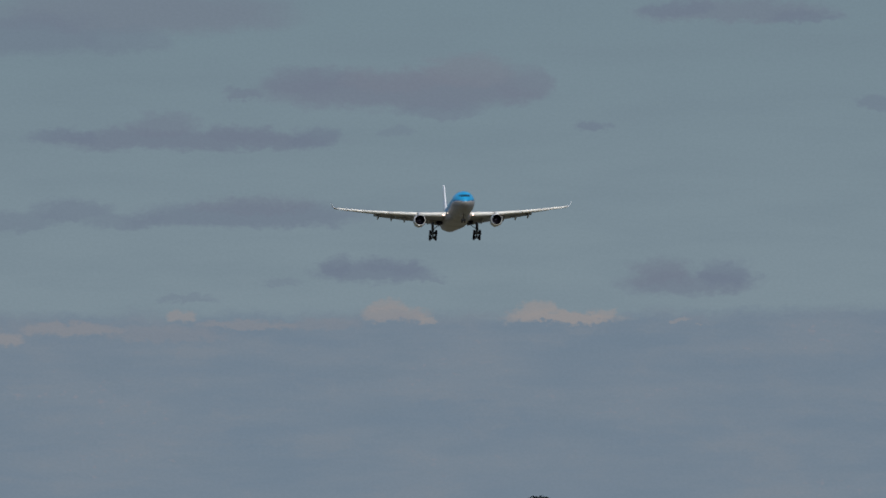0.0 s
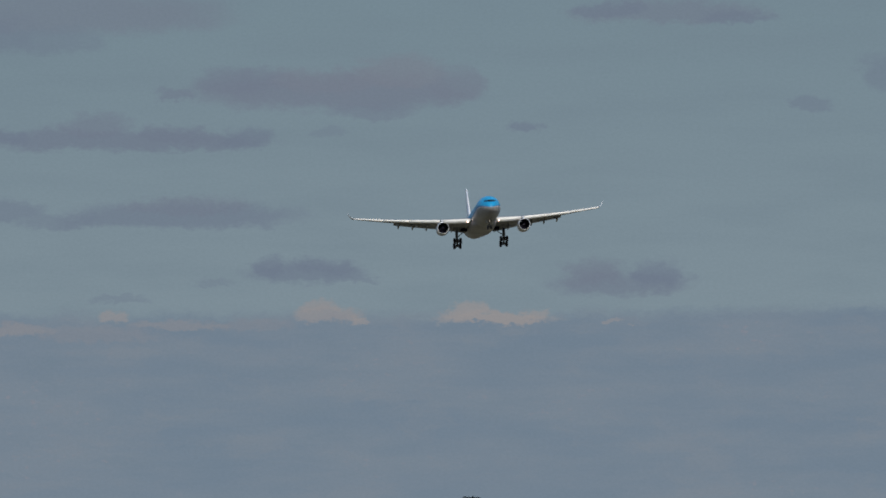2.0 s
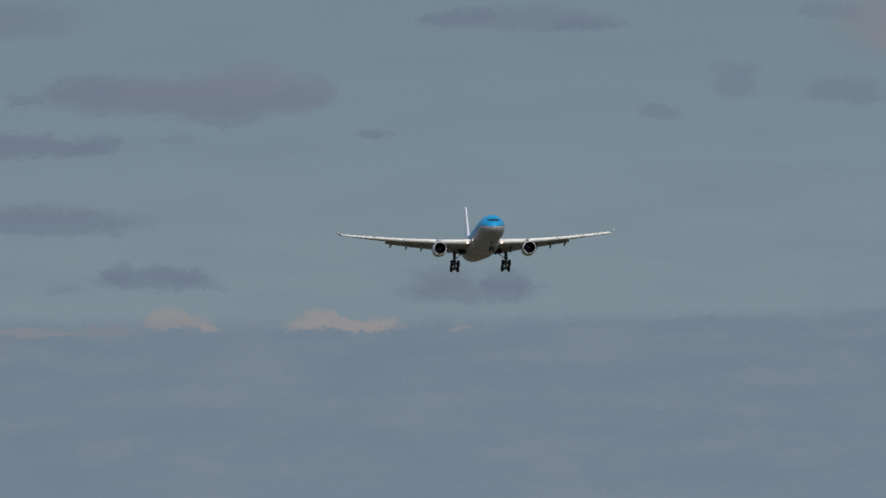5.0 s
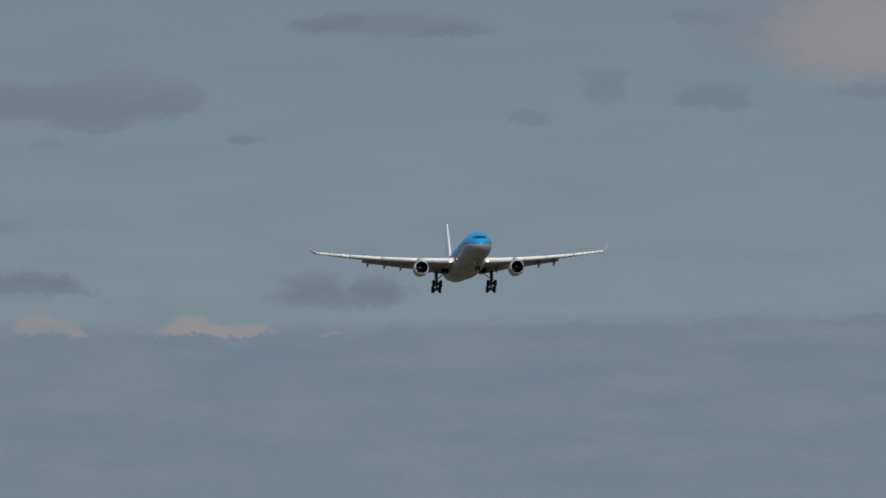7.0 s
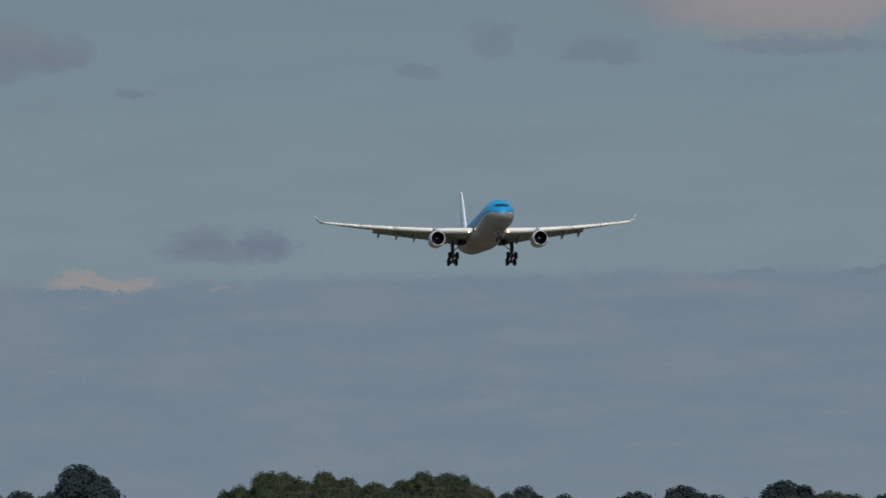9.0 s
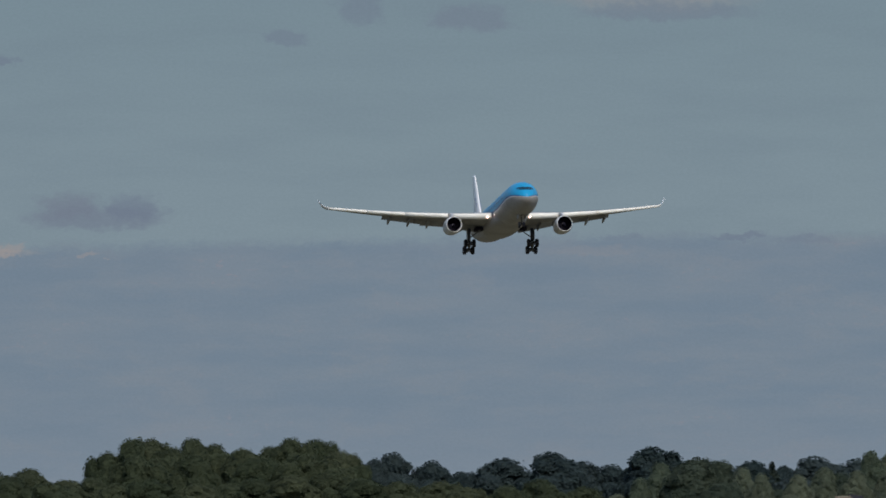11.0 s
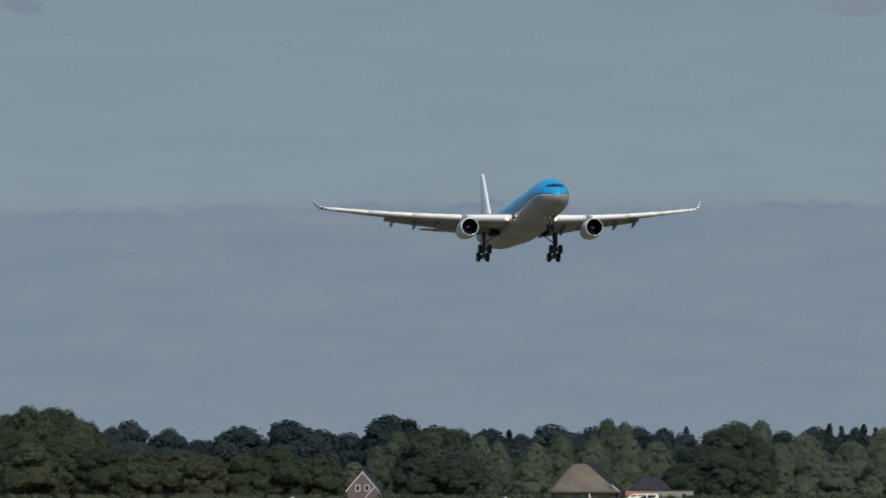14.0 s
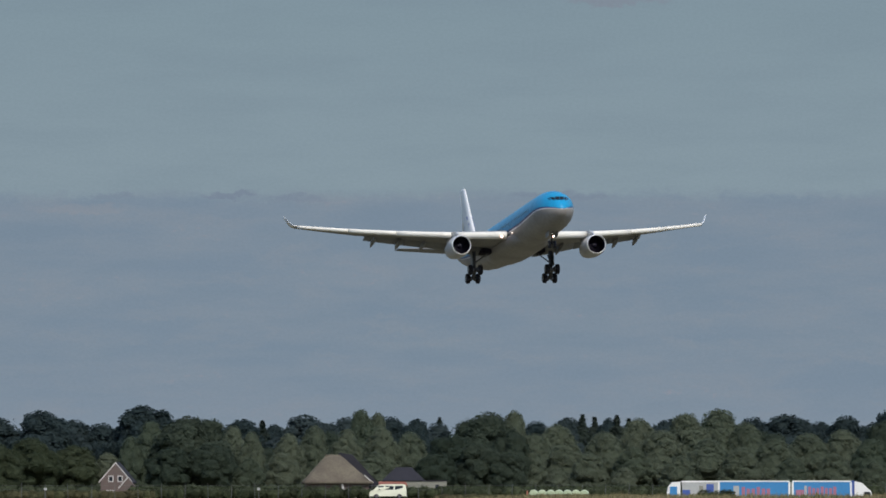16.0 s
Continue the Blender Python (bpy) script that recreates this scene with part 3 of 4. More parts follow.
def wheel(p, gear, c, r, w):
    prof = [(-w / 2, r * 0.55), (-w / 2, r * 0.82), (-w * 0.38, r * 0.96), (0, r), (w * 0.38, r * 0.96), (w / 2, r * 0.82), (w / 2, r * 0.55)]
    rings = [[(c.x + x, c.y + rr * math.cos(k * math.tau / 24), c.z + rr * math.sin(k * math.tau / 24)) for k in range(24)] for x, rr in prof]
    part("tyre", loft(rings), TYRE, gear, "black tyre", True)
    part("hub", rod((c.x - w * 0.52, c.y, c.z), (c.x + w * 0.52, c.y, c.z), r * 0.5, sides=16), HUB, gear)


plane = airliner()


# ---- ground ----
def height(y):
    """The lie of the land along y: a low bank before the road, and raised fields behind it."""
    stops = ((-400, 0.0), (1150, 0.0), (1195, 1.5), (1222, 1.5), (1238, 0.0), (1268, 0.0), (1292, 1.7), (6000, 1.7))
    for (a, za), (b, zb) in zip(stops, stops[1:]):
        if y <= b:
            f = (y - a) / (b - a)
            return za + (zb - za) * (f * f * (3 - 2 * f))
    return 1.7


def ground():
    xs = [-4500, -2500, -1200, -600] + [-400 + 20 * k for k in range(31)] + [600, 1200, 2500, 4500]
    ys = [-400, -100, 0, 300, 700, 1000, 1100, 1150] + [1160 + 6 * k for k in range(24)] + [1320, 1400, 1600, 1900, 2400, 3200, 4900]
    verts = [(x, y, height(y)) for y in ys for x in xs]
    n = len(xs)
    faces = [(j * n + i, j * n + i + 1, (j + 1) * n + i + 1, (j + 1) * n + i) for j in range(len(ys) - 1) for i in range(n - 1)]
    me = bpy.data.meshes.new("ground")
    me.from_pydata(verts, [], faces)
    me.shade_smooth()
    me.materials.append(FIELD)
    tagged(new("ground", me), "flat green and straw-coloured meadow reaching the horizon", "field", kind="structure")
    road = block(-600, 1249, -0.05, 600, 1256.5, 0.06)
    tagged(part("road", road, ASPHALT), "grey asphalt road below the grass bank", "road", kind="structure")


ground()


def at(bearing, dist):
    """x and y of a place so many thousandths of a radian right of straight ahead, dist metres away."""
    return dist * math.tan(bearing / 1000), dist


# ---- trees ----
def crown_mesh(name, seed, lobes, leaf, size, mat, up=0.25):
    """Leaf clumps over a heap of lobes. lobes: centre, radii."""
    rng = np.random.default_rng(seed)
    cs = np.array([l[:3] for l in lobes])
    rs = np.array([l[3:] for l in lobes])
    area = rs[:, 0] * rs[:, 2]
    counts = np.maximum((leaf * area / area.sum()).astype(int), 8)

    mid, span = cs.mean(0), np.maximum((cs + rs).max(0) - (cs - rs).min(0), 0.1) / 2

    def lumpy(d, p):
        """Bulges and hollows of the leaf masses, a metre or two across."""
        return 1 + 0.11 * np.sin(p[:, 0] * 2.1 + p[:, 1] * 1.3) * np.sin(p[:, 2] * 2.4 + p[:, 1]) + 0.06 * np.sin(p[:, 0] * 4.3 + 1.7) * np.sin(p[:, 2] * 4.7 + p[:, 1] * 3.1)

    verts, faces, start = [], [], 0
    for i, n in enumerate(counts):
        d = rng.normal(size=(n, 3))
        d /= np.linalg.norm(d, axis=1)[:, None]
        d[:, 2] = np.where(d[:, 2] < -0.5, -d[:, 2], d[:, 2])
        pts = cs[i] + d * rs[i]
        pts = cs[i] + d * rs[i] * (lumpy(d, pts) + rng.uniform(-0.15, 0.045, n))[:, None]
        keep = np.ones(n, bool)
        for j in range(max(0, i - 14), min(len(cs), i + 15)):
            if j != i:
                keep &= (((pts - cs[j]) / rs[j]) ** 2).sum(1) > 0.60
        pts, d = pts[keep], d[keep]
        n = len(pts)
        whole = (pts - mid) / span
        whole /= np.linalg.norm(whole, axis=1)[:, None] + 1e-6
        nn = 0.35 * d + 0.65 * whole + rng.normal(0, 0.38, (n, 3)) + (0, 0, up)
        nn /= np.linalg.norm(nn, axis=1)[:, None]
        u = np.cross(nn, rng.normal(size=(n, 3)))
        u /= np.linalg.norm(u, axis=1)[:, None]
        v = np.cross(nn, u)
        s = size * rng.uniform(0.3, 0.68, (n, 1))
        tri = [pts + s * (u * (a * rng.uniform(0.7, 1.2, (n, 1))) + v * (b * rng.uniform(0.7, 1.2, (n, 1)))) for a, b in ((-1, -0.5), (0.9, -0.6), (0.0, 1.1))]
        verts.append(np.stack(tri, 1).reshape(-1, 3))
        faces.append(start + np.arange(3 * n).reshape(-1, 3))
        start += 3 * n
    ico = bmesh.new()
    bmesh.ops.create_icosphere(ico, subdivisions=2, radius=1)
    iv = np.array([v.co[:] for v in ico.verts])
    it = np.array([[v.index for v in f.verts] for f in ico.faces])
    ico.free()
    for c, r in zip(cs, rs):
        p = c + iv * r
        verts.append(c + iv * r * (lumpy(iv, p) - 0.15 + rng.normal(0, 0.04, len(iv)))[:, None])
        faces.append(start + it)
        start += len(iv)
    me = bpy.data.meshes.new(name)
    me.from_pydata(np.concatenate(verts).tolist(), [], np.concatenate(faces).tolist())
    me.materials.append(mat)
    return me


def lobes_for(kind, seed):
    """Lobes of a crown in a tree 16 m high and 12 m wide."""
    rnd = random.Random(seed)
    out = []
    if kind == "conifer":
        for k in range(7):
            f = k / 6
            out.append((rnd.uniform(-.3, .3), rnd.uniform(-.3, .3), 3 + 12 * f, 5.6 * (1 - f) + 0.5, 5.6 * (1 - f) + 0.5, 1.7))
        return out
    n = {"oak": 40, "dark": 40, "willow": 52, "far": 24}[kind]
    for k in range(n):
        f = rnd.random()
        an = k * 2.399 + rnd.uniform(-.4, .4)
        if kind == "willow":
            z = 2.4 + 11.2 * f
            reach = 3.9 * math.sin(math.pi * min(0.95, 0.35 + 0.62 * f)) ** 0.6
            r = rnd.uniform(0.8, 1.9)
            out.append((reach * math.cos(an), reach * math.sin(an), z, r, r, r * rnd.uniform(1.0, 1.5)))
        else:
            z = 3.6 + 9.6 * f
            reach = 4.0 * math.sqrt(max(0.06, 1 - ((z - 7.5) / 7.0) ** 2))
            r = rnd.uniform(1.0, 2.5)
            out.append((reach * math.cos(an), reach * math.sin(an), z, r, r, r * rnd.uniform(1.0, 1.3)))
    out.append((0, 0, 8.0, 4.2, 4.2, 5.6))
    out.append((rnd.uniform(-1, 1), 0, 13.6, 2.4, 2.4, 2.3))
    return out


def tree_model(name, label, category, kind, seed, leaf, size, mat):
    t = thing(name, label, category)
    bm = rod((0, 0, -0.4), (0.1, 0, 4.0), 0.42, 0.30, 10)
    rod((0.1, 0, 3.8), (0.0, 0.2, 9.5), 0.30, 0.12, 8, bm)
    rnd = random.Random(seed)
    for k in range(5):
        an, z = k * 1.3 + rnd.random(), 3.5 + k * 0.9
        rod((0.05, 0, z), (3.2 * math.cos(an), 3.2 * math.sin(an), z + 2.8), 0.16, 0.05, 6, bm)
    part("trunk", bm, BARK, t)
    ob = new("crown", crown_mesh("crown", seed, lobes_for(kind, seed), leaf, size, mat))
    ob.parent = t
    return t


MODELS = {
    "oak": [tree_model("oak_tree", "dense dark green broadleaf tree with a lumpy crown", "tree", "oak", s, 22500, 0.37, OAK) for s in (11, 12, 13, 14)],
    "dark": [tree_model("oak_tree", "broad dark green oak standing by the farm", "tree", "dark", s, 22500, 0.37, DARK_OAK) for s in (15, 16, 17)],
    "willow": [tree_model("willow_tree", "pale grey-green willow with rounded leaf masses", "tree", "willow", s, 22500, 0.36, WILLOW) for s in (21, 22, 23, 24)],
    "far": [tree_model("distant_tree", "dark broadleaf tree in the far tree line, leaves coloured bluish for haze", "tree", "far", s, 14000, 0.46, HAZE_LEAF) for s in (31, 32, 33)],
    "conifer": [tree_model("conifer", "slim dark conifer rising from the tree line", "tree", "conifer", s, 4000, 0.7, PINE) for s in (41, 42)],
}
USED = set()
SPREAD = {"oak": 9.0, "dark": 9.0, "willow": 9.2, "far": 6.9, "conifer": 3.4}       # crown width of each model for its nominal size


def plant(kind, rows, group, seed):
    rnd = random.Random(seed)
    for bearing, dist, tall, wide in rows:
        model = rnd.choice(MODELS[kind])
        x, y = at(bearing, dist)
        m = pose(x, y, height(y) - 0.1, 0, 0, rnd.uniform(0, 360))
        if model.name in USED:
            t = copy_thing(model, m)
        else:
            USED.add(model.name)
            t, t.matrix_basis = model, m
        broad = min(wide / SPREAD[kind], 1.4 * tall / 16.0)
        t.scale = (broad, broad, tall / 16.0)
        tagged(t, group=group)


FAR_OAKS = [
    (-133.49, 2150, 21.2, 10.8), (-99.13, 2250, 23.9, 12.5), (-55.24, 2300, 19.4, 8.5), (-51.23, 2300, 17.6, 7.2),
    (-48.67, 2300, 15.1, 7.7), (-44.5, 2250, 17.8, 10.7), (-39.48, 2250, 19.1, 13.8), (-36.42, 2280, 17.3, 8.9),
    (-33.64, 2280, 16.5, 8.9), (-29.46, 2250, 20.3, 11.5), (-19.99, 2250, 17.2, 8.8), (-16.82, 2300, 16.4, 6.4),
    (-13.59, 2250, 18.2, 11.9), (-9.41, 2260, 17.7, 8.8), (-8.02, 2260, 18.0, 7.6), (-5.23, 2260, 17.8, 7.6),
    (-2.73, 2300, 17.6, 7.0), (-0.5, 2320, 16.8, 7.8), (12.31, 2300, 18.0, 8.3), (16.21, 2300, 17.8, 5.1),
    (34.03, 2250, 18.3, 11.3), (39.59, 2250, 18.0, 8.8), (37.09, 2280, 16.9, 7.6), (30.41, 2260, 17.7, 8.8),
]
FAR_OAKS_MORE = [
    (42.38, 2280, 16.8, 7.6), (45.44, 2240, 20.3, 10.0), (48.78, 2260, 18.0, 10.1), (-104.92, 2260, 18.0, 10.1),
    (-109.37, 2280, 19.1, 11.4), (-115.5, 2250, 20.1, 13.8), (-122.74, 2280, 19.3, 14.0), (-128.31, 2250, 20.2, 11.3),
    (-139.44, 2260, 19.7, 13.8), (-145.57, 2250, 20.6, 12.5), (-152.25, 2260, 18.9, 13.8), (-158.38, 2260, 19.7, 13.8),
    (-24.17, 2300, 17.1, 10.2), (18.99, 2300, 17.1, 9.0), (22.05, 2300, 17.5, 9.0), (9.13, 2300, 17.1, 7.7),
    (-4.68, 2330, 17.3, 9.1),
]
CONIFERS = [
    (-0.28, 2330, 17.3, 3.9), (13.76, 2300, 17.8, 4.4), (14.87, 2310, 17.5, 4.1), (17.21, 2290, 17.5, 4.6),
    (18.15, 2300, 17.1, 4.4), (-17.93, 2280, 16.3, 4.3),
]
WOOD_OAKS = [
    (-83.48, 2080, 17.5, 8.1), (-81.53, 2080, 20.6, 9.3), (-79.02, 2090, 20.7, 9.9), (-75.4, 2070, 20.7, 9.8),
    (-72.62, 2080, 19.7, 9.3), (-69.83, 2070, 18.3, 9.8), (-67.33, 2080, 19.2, 9.3), (-65.27, 2070, 20.7, 9.8),
    (-62.59, 2080, 20.6, 9.8), (-60.37, 2060, 18.0, 8.6), (-58.81, 2060, 16.7, 6.9), (-91.0, 2090, 14.5, 10.5),
    (-95.17, 2080, 14.4, 10.4), (-87.1, 2080, 12.2, 10.4), (-77.07, 2060, 18.5, 10.3), (-74.85, 2050, 17.0, 10.3),
    (-68.72, 2050, 16.4, 10.3), (-80.14, 2040, 16.9, 10.2), (-64.26, 2040, 17.2, 10.2), (-61.48, 2040, 16.0, 10.2),
]
FRONT_OAKS = [
    (-103.22, 1913, 11.9, 10.1), (-99.37, 1945, 12.4, 11.7), (-96.16, 1919, 10.9, 10.5), (-92.86, 1951, 12.2, 9.8),
    (-88.47, 1915, 10.7, 11.2), (-85.26, 1948, 11.9, 11.2), (-82.53, 1939, 10.7, 10.8), (-78.95, 1909, 11.3, 10.3),
    (-74.58, 1920, 10.5, 10.6), (-71.52, 1947, 10.7, 11.6), (-68.28, 1927, 11.4, 10.7), (-64.97, 1907, 12.0, 11.2),
    (-61.09, 1932, 12.3, 9.9), (-58.01, 1915, 11.4, 11.7), (-54.75, 1919, 10.9, 10.8), (-50.57, 1933, 11.1, 10.0),
    (-47.98, 1916, 9.9, 9.2), (-43.84, 1922, 10.2, 9.7), (-40.6, 1940, 11.5, 9.3), (-36.48, 1953, 10.1, 11.2),
]
BIG_OAKS = [
    (-24.84, 1960, 15.9, 12.9), (-26.95, 1930, 9.6, 8.6), (-22.94, 1930, 10.2, 7.5), (4.12, 1960, 16.6, 10.9),
    (0.89, 1940, 12.0, 8.1), (3.68, 1930, 10.2, 8.1), (-0.78, 1925, 8.5, 6.4), (6.18, 1928, 8.5, 6.4),
    (6.74, 1945, 12.9, 6.5), (43.77, 1960, 15.0, 7.6), (31.24, 2020, 13.4, 10.1), (-11.08, 2040, 13.3, 9.1),
    (-17.49, 2010, 10.0, 7.8),
]
WILLOWS = [
    (-29.07, 1990, 15.0, 7.8), (-30.74, 1960, 11.9, 5.5), (-20.72, 1985, 14.1, 6.6), (-18.88, 1975, 12.9, 5.5),
    (-15.26, 1980, 12.6, 6.6), (-12.7, 1990, 14.1, 6.6), (-8.02, 2040, 17.8, 7.0), (-6.46, 2050, 17.2, 5.3),
    (-9.58, 1985, 13.4, 6.6), (-6.07, 2000, 13.8, 7.8), (-3.29, 2010, 13.1, 7.8), (-6.91, 1940, 8.8, 7.1),
    (6.96, 2030, 17.4, 6.6), (8.97, 1985, 12.6, 7.7), (11.19, 2010, 14.5, 9.0), (12.03, 1960, 10.3, 8.7),
    (8.69, 1945, 8.6, 6.5), (15.93, 1960, 12.8, 9.3), (14.26, 1940, 8.6, 7.6), (19.27, 2000, 15.7, 8.9),
    (18.71, 1945, 9.7, 7.6), (27.34, 1990, 17.4, 12.2), (24.0, 1980, 16.5, 10.5), (21.5, 1960, 13.0, 9.8),
]
WILLOWS_MORE = [
    (29.85, 1985, 14.8, 8.8), (25.95, 1945, 11.3, 9.7), (29.29, 1940, 9.7, 9.7), (32.63, 1950, 11.3, 9.8),
    (35.97, 1965, 12.5, 10.4), (39.32, 1975, 13.3, 9.3), (38.48, 1940, 8.6, 9.7), (42.1, 1950, 11.3, 8.7),
    (23.17, 1935, 8.0, 8.6), (34.3, 1930, 7.5, 8.6), (-15.82, 1940, 8.6, 7.6), (-19.16, 1935, 7.5, 7.5),
    (46.0, 1955, 11.9, 9.8), (42.38, 1935, 6.9, 7.5), (17.88, 1930, 5.9, 6.4), (11.19, 1930, 5.7, 6.4),
    (-1.89, 1930, 6.4, 6.4), (-33.08, 1960, 8.7, 6.5), (-21.66, 1935, 6.9, 5.4),
]

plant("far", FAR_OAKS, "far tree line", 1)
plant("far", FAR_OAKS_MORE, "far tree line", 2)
plant("conifer", CONIFERS, "conifers in the tree line", 3)
plant("oak", WOOD_OAKS, "trees of the wood", 4)
plant("oak", FRONT_OAKS, "trees at the edge of the wood", 5)
plant("dark", BIG_OAKS, "broadleaf trees by the farm", 6)
plant("willow", WILLOWS, "willows by the farm", 7)
plant("willow", WILLOWS_MORE, "willows by the farm", 8)


def foliage_band(name, x0, x1, y0, y1, z0, tall, count, size, mat, label, category, seed):
    """Bushes or undergrowth as a heap of leaf clumps along a strip."""
    rng = np.random.default_rng(seed)
    lobes = []
    x = x0
    while x < x1:
        r = rng.uniform(0.6, 1.2) * tall * 0.55
        lobes.append((x, rng.uniform(y0, y1), z0 + tall * rng.uniform(0.35, 0.5), r, r, tall * rng.uniform(0.45, 0.58)))
        x += r * 0.9
    ob = new(name, crown_mesh(name, seed, lobes, count, size, mat))
    return tagged(ob, label, category, kind="stuff")


foliage_band("undergrowth", -270, 105, 1888, 1908, 1.5, 2.6, 30000, 0.4, OAK, "dark undergrowth along the foot of the trees", "bushes", 51)
# the far wood shares the leaf colour that carries the painted haze
foliage_band("far_wood", -330, -100, 2330, 2360, 1.5, 14.2, 26000, 0.7, HAZE_LEAF, "dark wood behind the tree line, leaves coloured bluish for haze", "woods", 52)
foliage_band("far_wood", -104, 150, 2330, 2360, 1.5, 16.6, 30000, 0.7, HAZE_LEAF, "dark wood behind the tree line, leaves coloured bluish for haze", "woods", 53)


# ---- houses ----
def gable_house(m):
    h = thing("brick_house", "small brown brick house with white-edged gable", "house", m)
    w, e, r, d = 2.75, 3.75, 6.9, 8.0
    bm = loft([[(-w, y, 0), (w, y, 0), (w, y, e), (0, y, r), (-w, y, e)] for y in (0, d)])
    part("wall", bm, BRICK, h, "brown brick gable wall")
    for s in (-1, 1):
        k = 0.35
        part("roof", loft([[(s * (w + k), y, e - 0.42), (s * (w + k), y, e - 0.22), (0, y, r + 0.32), (0, y, r + 0.06)] for y in (0.12, d + 0.4)]), SLATE, h, "dark roof slope")
        part("verge_board", loft([[(s * (w + k), y, e - 0.45), (s * (w + k), y, e - 0.1), (0, y, r + 0.34), (0, y, r + 0.06)] for y in (-0.1, 0.10)]), TRIM, h, "white verge board")
    for x, z in ((-0.85, 4.15), (0.85, 4.15)):
        win = part("window", block(x - 0.48, -0.06, z - 0.6, x + 0.48, 0.05, z + 0.6), TRIM, h, "white-framed window")
        part("pane", block(x - 0.30, -0.09, z - 0.42, x + 0.30, -0.05, z + 0.42), PANE, win)
    # lower wing with its own little gable
    part("porch", loft([[(0.9, y, 0), (3.9, y, 0), (3.9, y, 2.6), (2.4, y, 4.3), (0.9, y, 2.6)] for y in (-1.6, 0.0)]), BRICK, h)
    part("verge_board", loft([[(0.7, y, 2.3), (0.7, y, 2.6), (2.4, y, 4.55), (2.4, y, 4.2)] for y in (-1.75, -1.6)]), TRIM, h, "white verge board")
    win = part("window", block(-1.7, -0.06, 0.9, -0.3, 0.05, 2.1), TRIM, h, "white-framed window")
    part("pane", block(-1.55, -0.09, 1.02, -0.45, -0.05, 1.98), PANE, win)
    return h


def farmhouse(m):
    h = thing("thatched_farmhouse", "farmhouse with steep brown thatched roof and dark slate flank", "house", m)
    part("wall", block(-5.0, -4.2, 0, 6.4, 4.2, 3.5), BRICK, h, "low brick wall")
    # hipped thatch with a rounded, thick edge
    rings = []
    for z, x0, x1, d in ((3.2, -5.5, 7.2, 4.9), (3.6, -5.6, 7.2, 4.9), (4.2, -4.9, 6.2, 4.1), (6.0, -3.4, 4.1, 2.6), (7.6, -2.0, 2.4, 1.2), (8.2, -1.4, 1.7, 0.5), (8.4, -1.1, 1.3, 0.2)):
        rings.append([(x0, -d + 0.4, z), (x0 + 0.5, -d, z), ((x0 + x1) / 2, -d - 0.06, z + 0.03), (x1 - 0.5, -d, z), (x1, -d + 0.4, z), (x1, d - 0.4, z), (x1 - 0.5, d, z), (x0 + 0.5, d, z), (x0, d - 0.4, z)])
    part("thatch", loft(rings), THATCH, h, "weathered brown thatch", True)
    part("ridge_cap", rod((-1.4, 0, 8.35), (1.5, 0, 8.35), 0.2, sides=10), THATCH, h)
    # slate flank behind, facing away to the right
    part("slate_flank", loft([[(1.3, y, 8.9), (3.6, y, 8.6), (8.5, y, 3.2), (6.6, y, 2.2), (1.3, y, 7.0)] for y in (1.6, 7.0)]), SLATE, h, "dark slate roof slope")
    part("verge_board", loft([[(6.9, y, 3.4), (7.3, y, 3.4), (5.6, y, 4.9), (5.5, y, 4.8)] for y in (-4.6, -4.4)]), TRIM, h, "pale verge board")
    part("gable_board", loft([[(1.3, y, 1.4), (2.2, y, 1.4), (1.6, y, 3.2), (1.4, y, 3.2)] for y in (-5.9, -5.7)]), TRIM, h, "white gable end")
    for x in (-3.6, -1.2):
        win = part("window", block(x - 0.5, -4.3, 0.9, x + 0.5, -4.16, 2.0), TRIM, h)
        part("pane", block(x - 0.4, -4.34, 1.0, x + 0.4, -4.28, 1.9), PANE, win)
    return h


def barn(m):
    h = thing("slate_barn", "low barn with dark slate hipped roof and red-tiled lean-to", "barn", m)
    part("wall", block(-3.6, -3, 0, 3.6, 3, 4.0), BRICK, h)
    part("roof", loft([[(x0, -d, z), (x1, -d, z), (x1, d, z), (x0, d, z)] for z, x0, x1, d in ((3.9, -4.0, 3.9, 3.2), (4.1, -4.0, 3.9, 3.2), (6.4, -1.6, 1.5, 0.3), (6.5, -1.5, 1.4, 0.1))]), SLATE, h, "dark slate hipped roof")
    part("lean_to", loft([[(x, -4.8, 3.0), (x, -3.0, 3.9), (x, -3.0, 0), (x, -4.8, 0)] for x in (-4.6, 0.6)]), RED_TILE, h, "red-tiled lean-to")
    shed = part("annexe", block(0.4, -3.6, 0, 7.9, -1.0, 3.95), STONE_GREY, h, "long pale grey annexe")
    part("annexe_roof", block(0.3, -3.8, 3.95, 8.0, -0.8, 4.1, 0.03), SLATE, shed)
    part("window", block(5.8, -3.68, 2.6, 6.5, -3.58, 3.3), PANE, shed)
    return h


x, y = at(-32.3, 1860)
gable_house(pose(x, y, 0.9, 0, 0, -4))
x, y = at(-10.9, 1850)
farmhouse(pose(x, y, 0.9, 0, 0, 3))
x, y = at(-3.9, 1870)
barn(pose(x, y, 0.7, 0, 0, 0))


# ---- vehicles ----
def road_wheel(parent, x, y, z, r, w):
    rings = [[(x + rr * math.cos(k * math.tau / 18), y + dy, z + rr * math.sin(k * math.tau / 18)) for k in range(18)] for dy, rr in ((-w / 2, r * .6), (-w / 2, r * .92), (0, r), (w / 2, r * .92), (w / 2, r * .6))]
    t = part("wheel", loft(rings), TYRE, parent, "black wheel", True)
    part("rim", rod((x, y - w * 0.53, z), (x, y + w * 0.53, z), r * 0.55, sides=14), HUB, t)


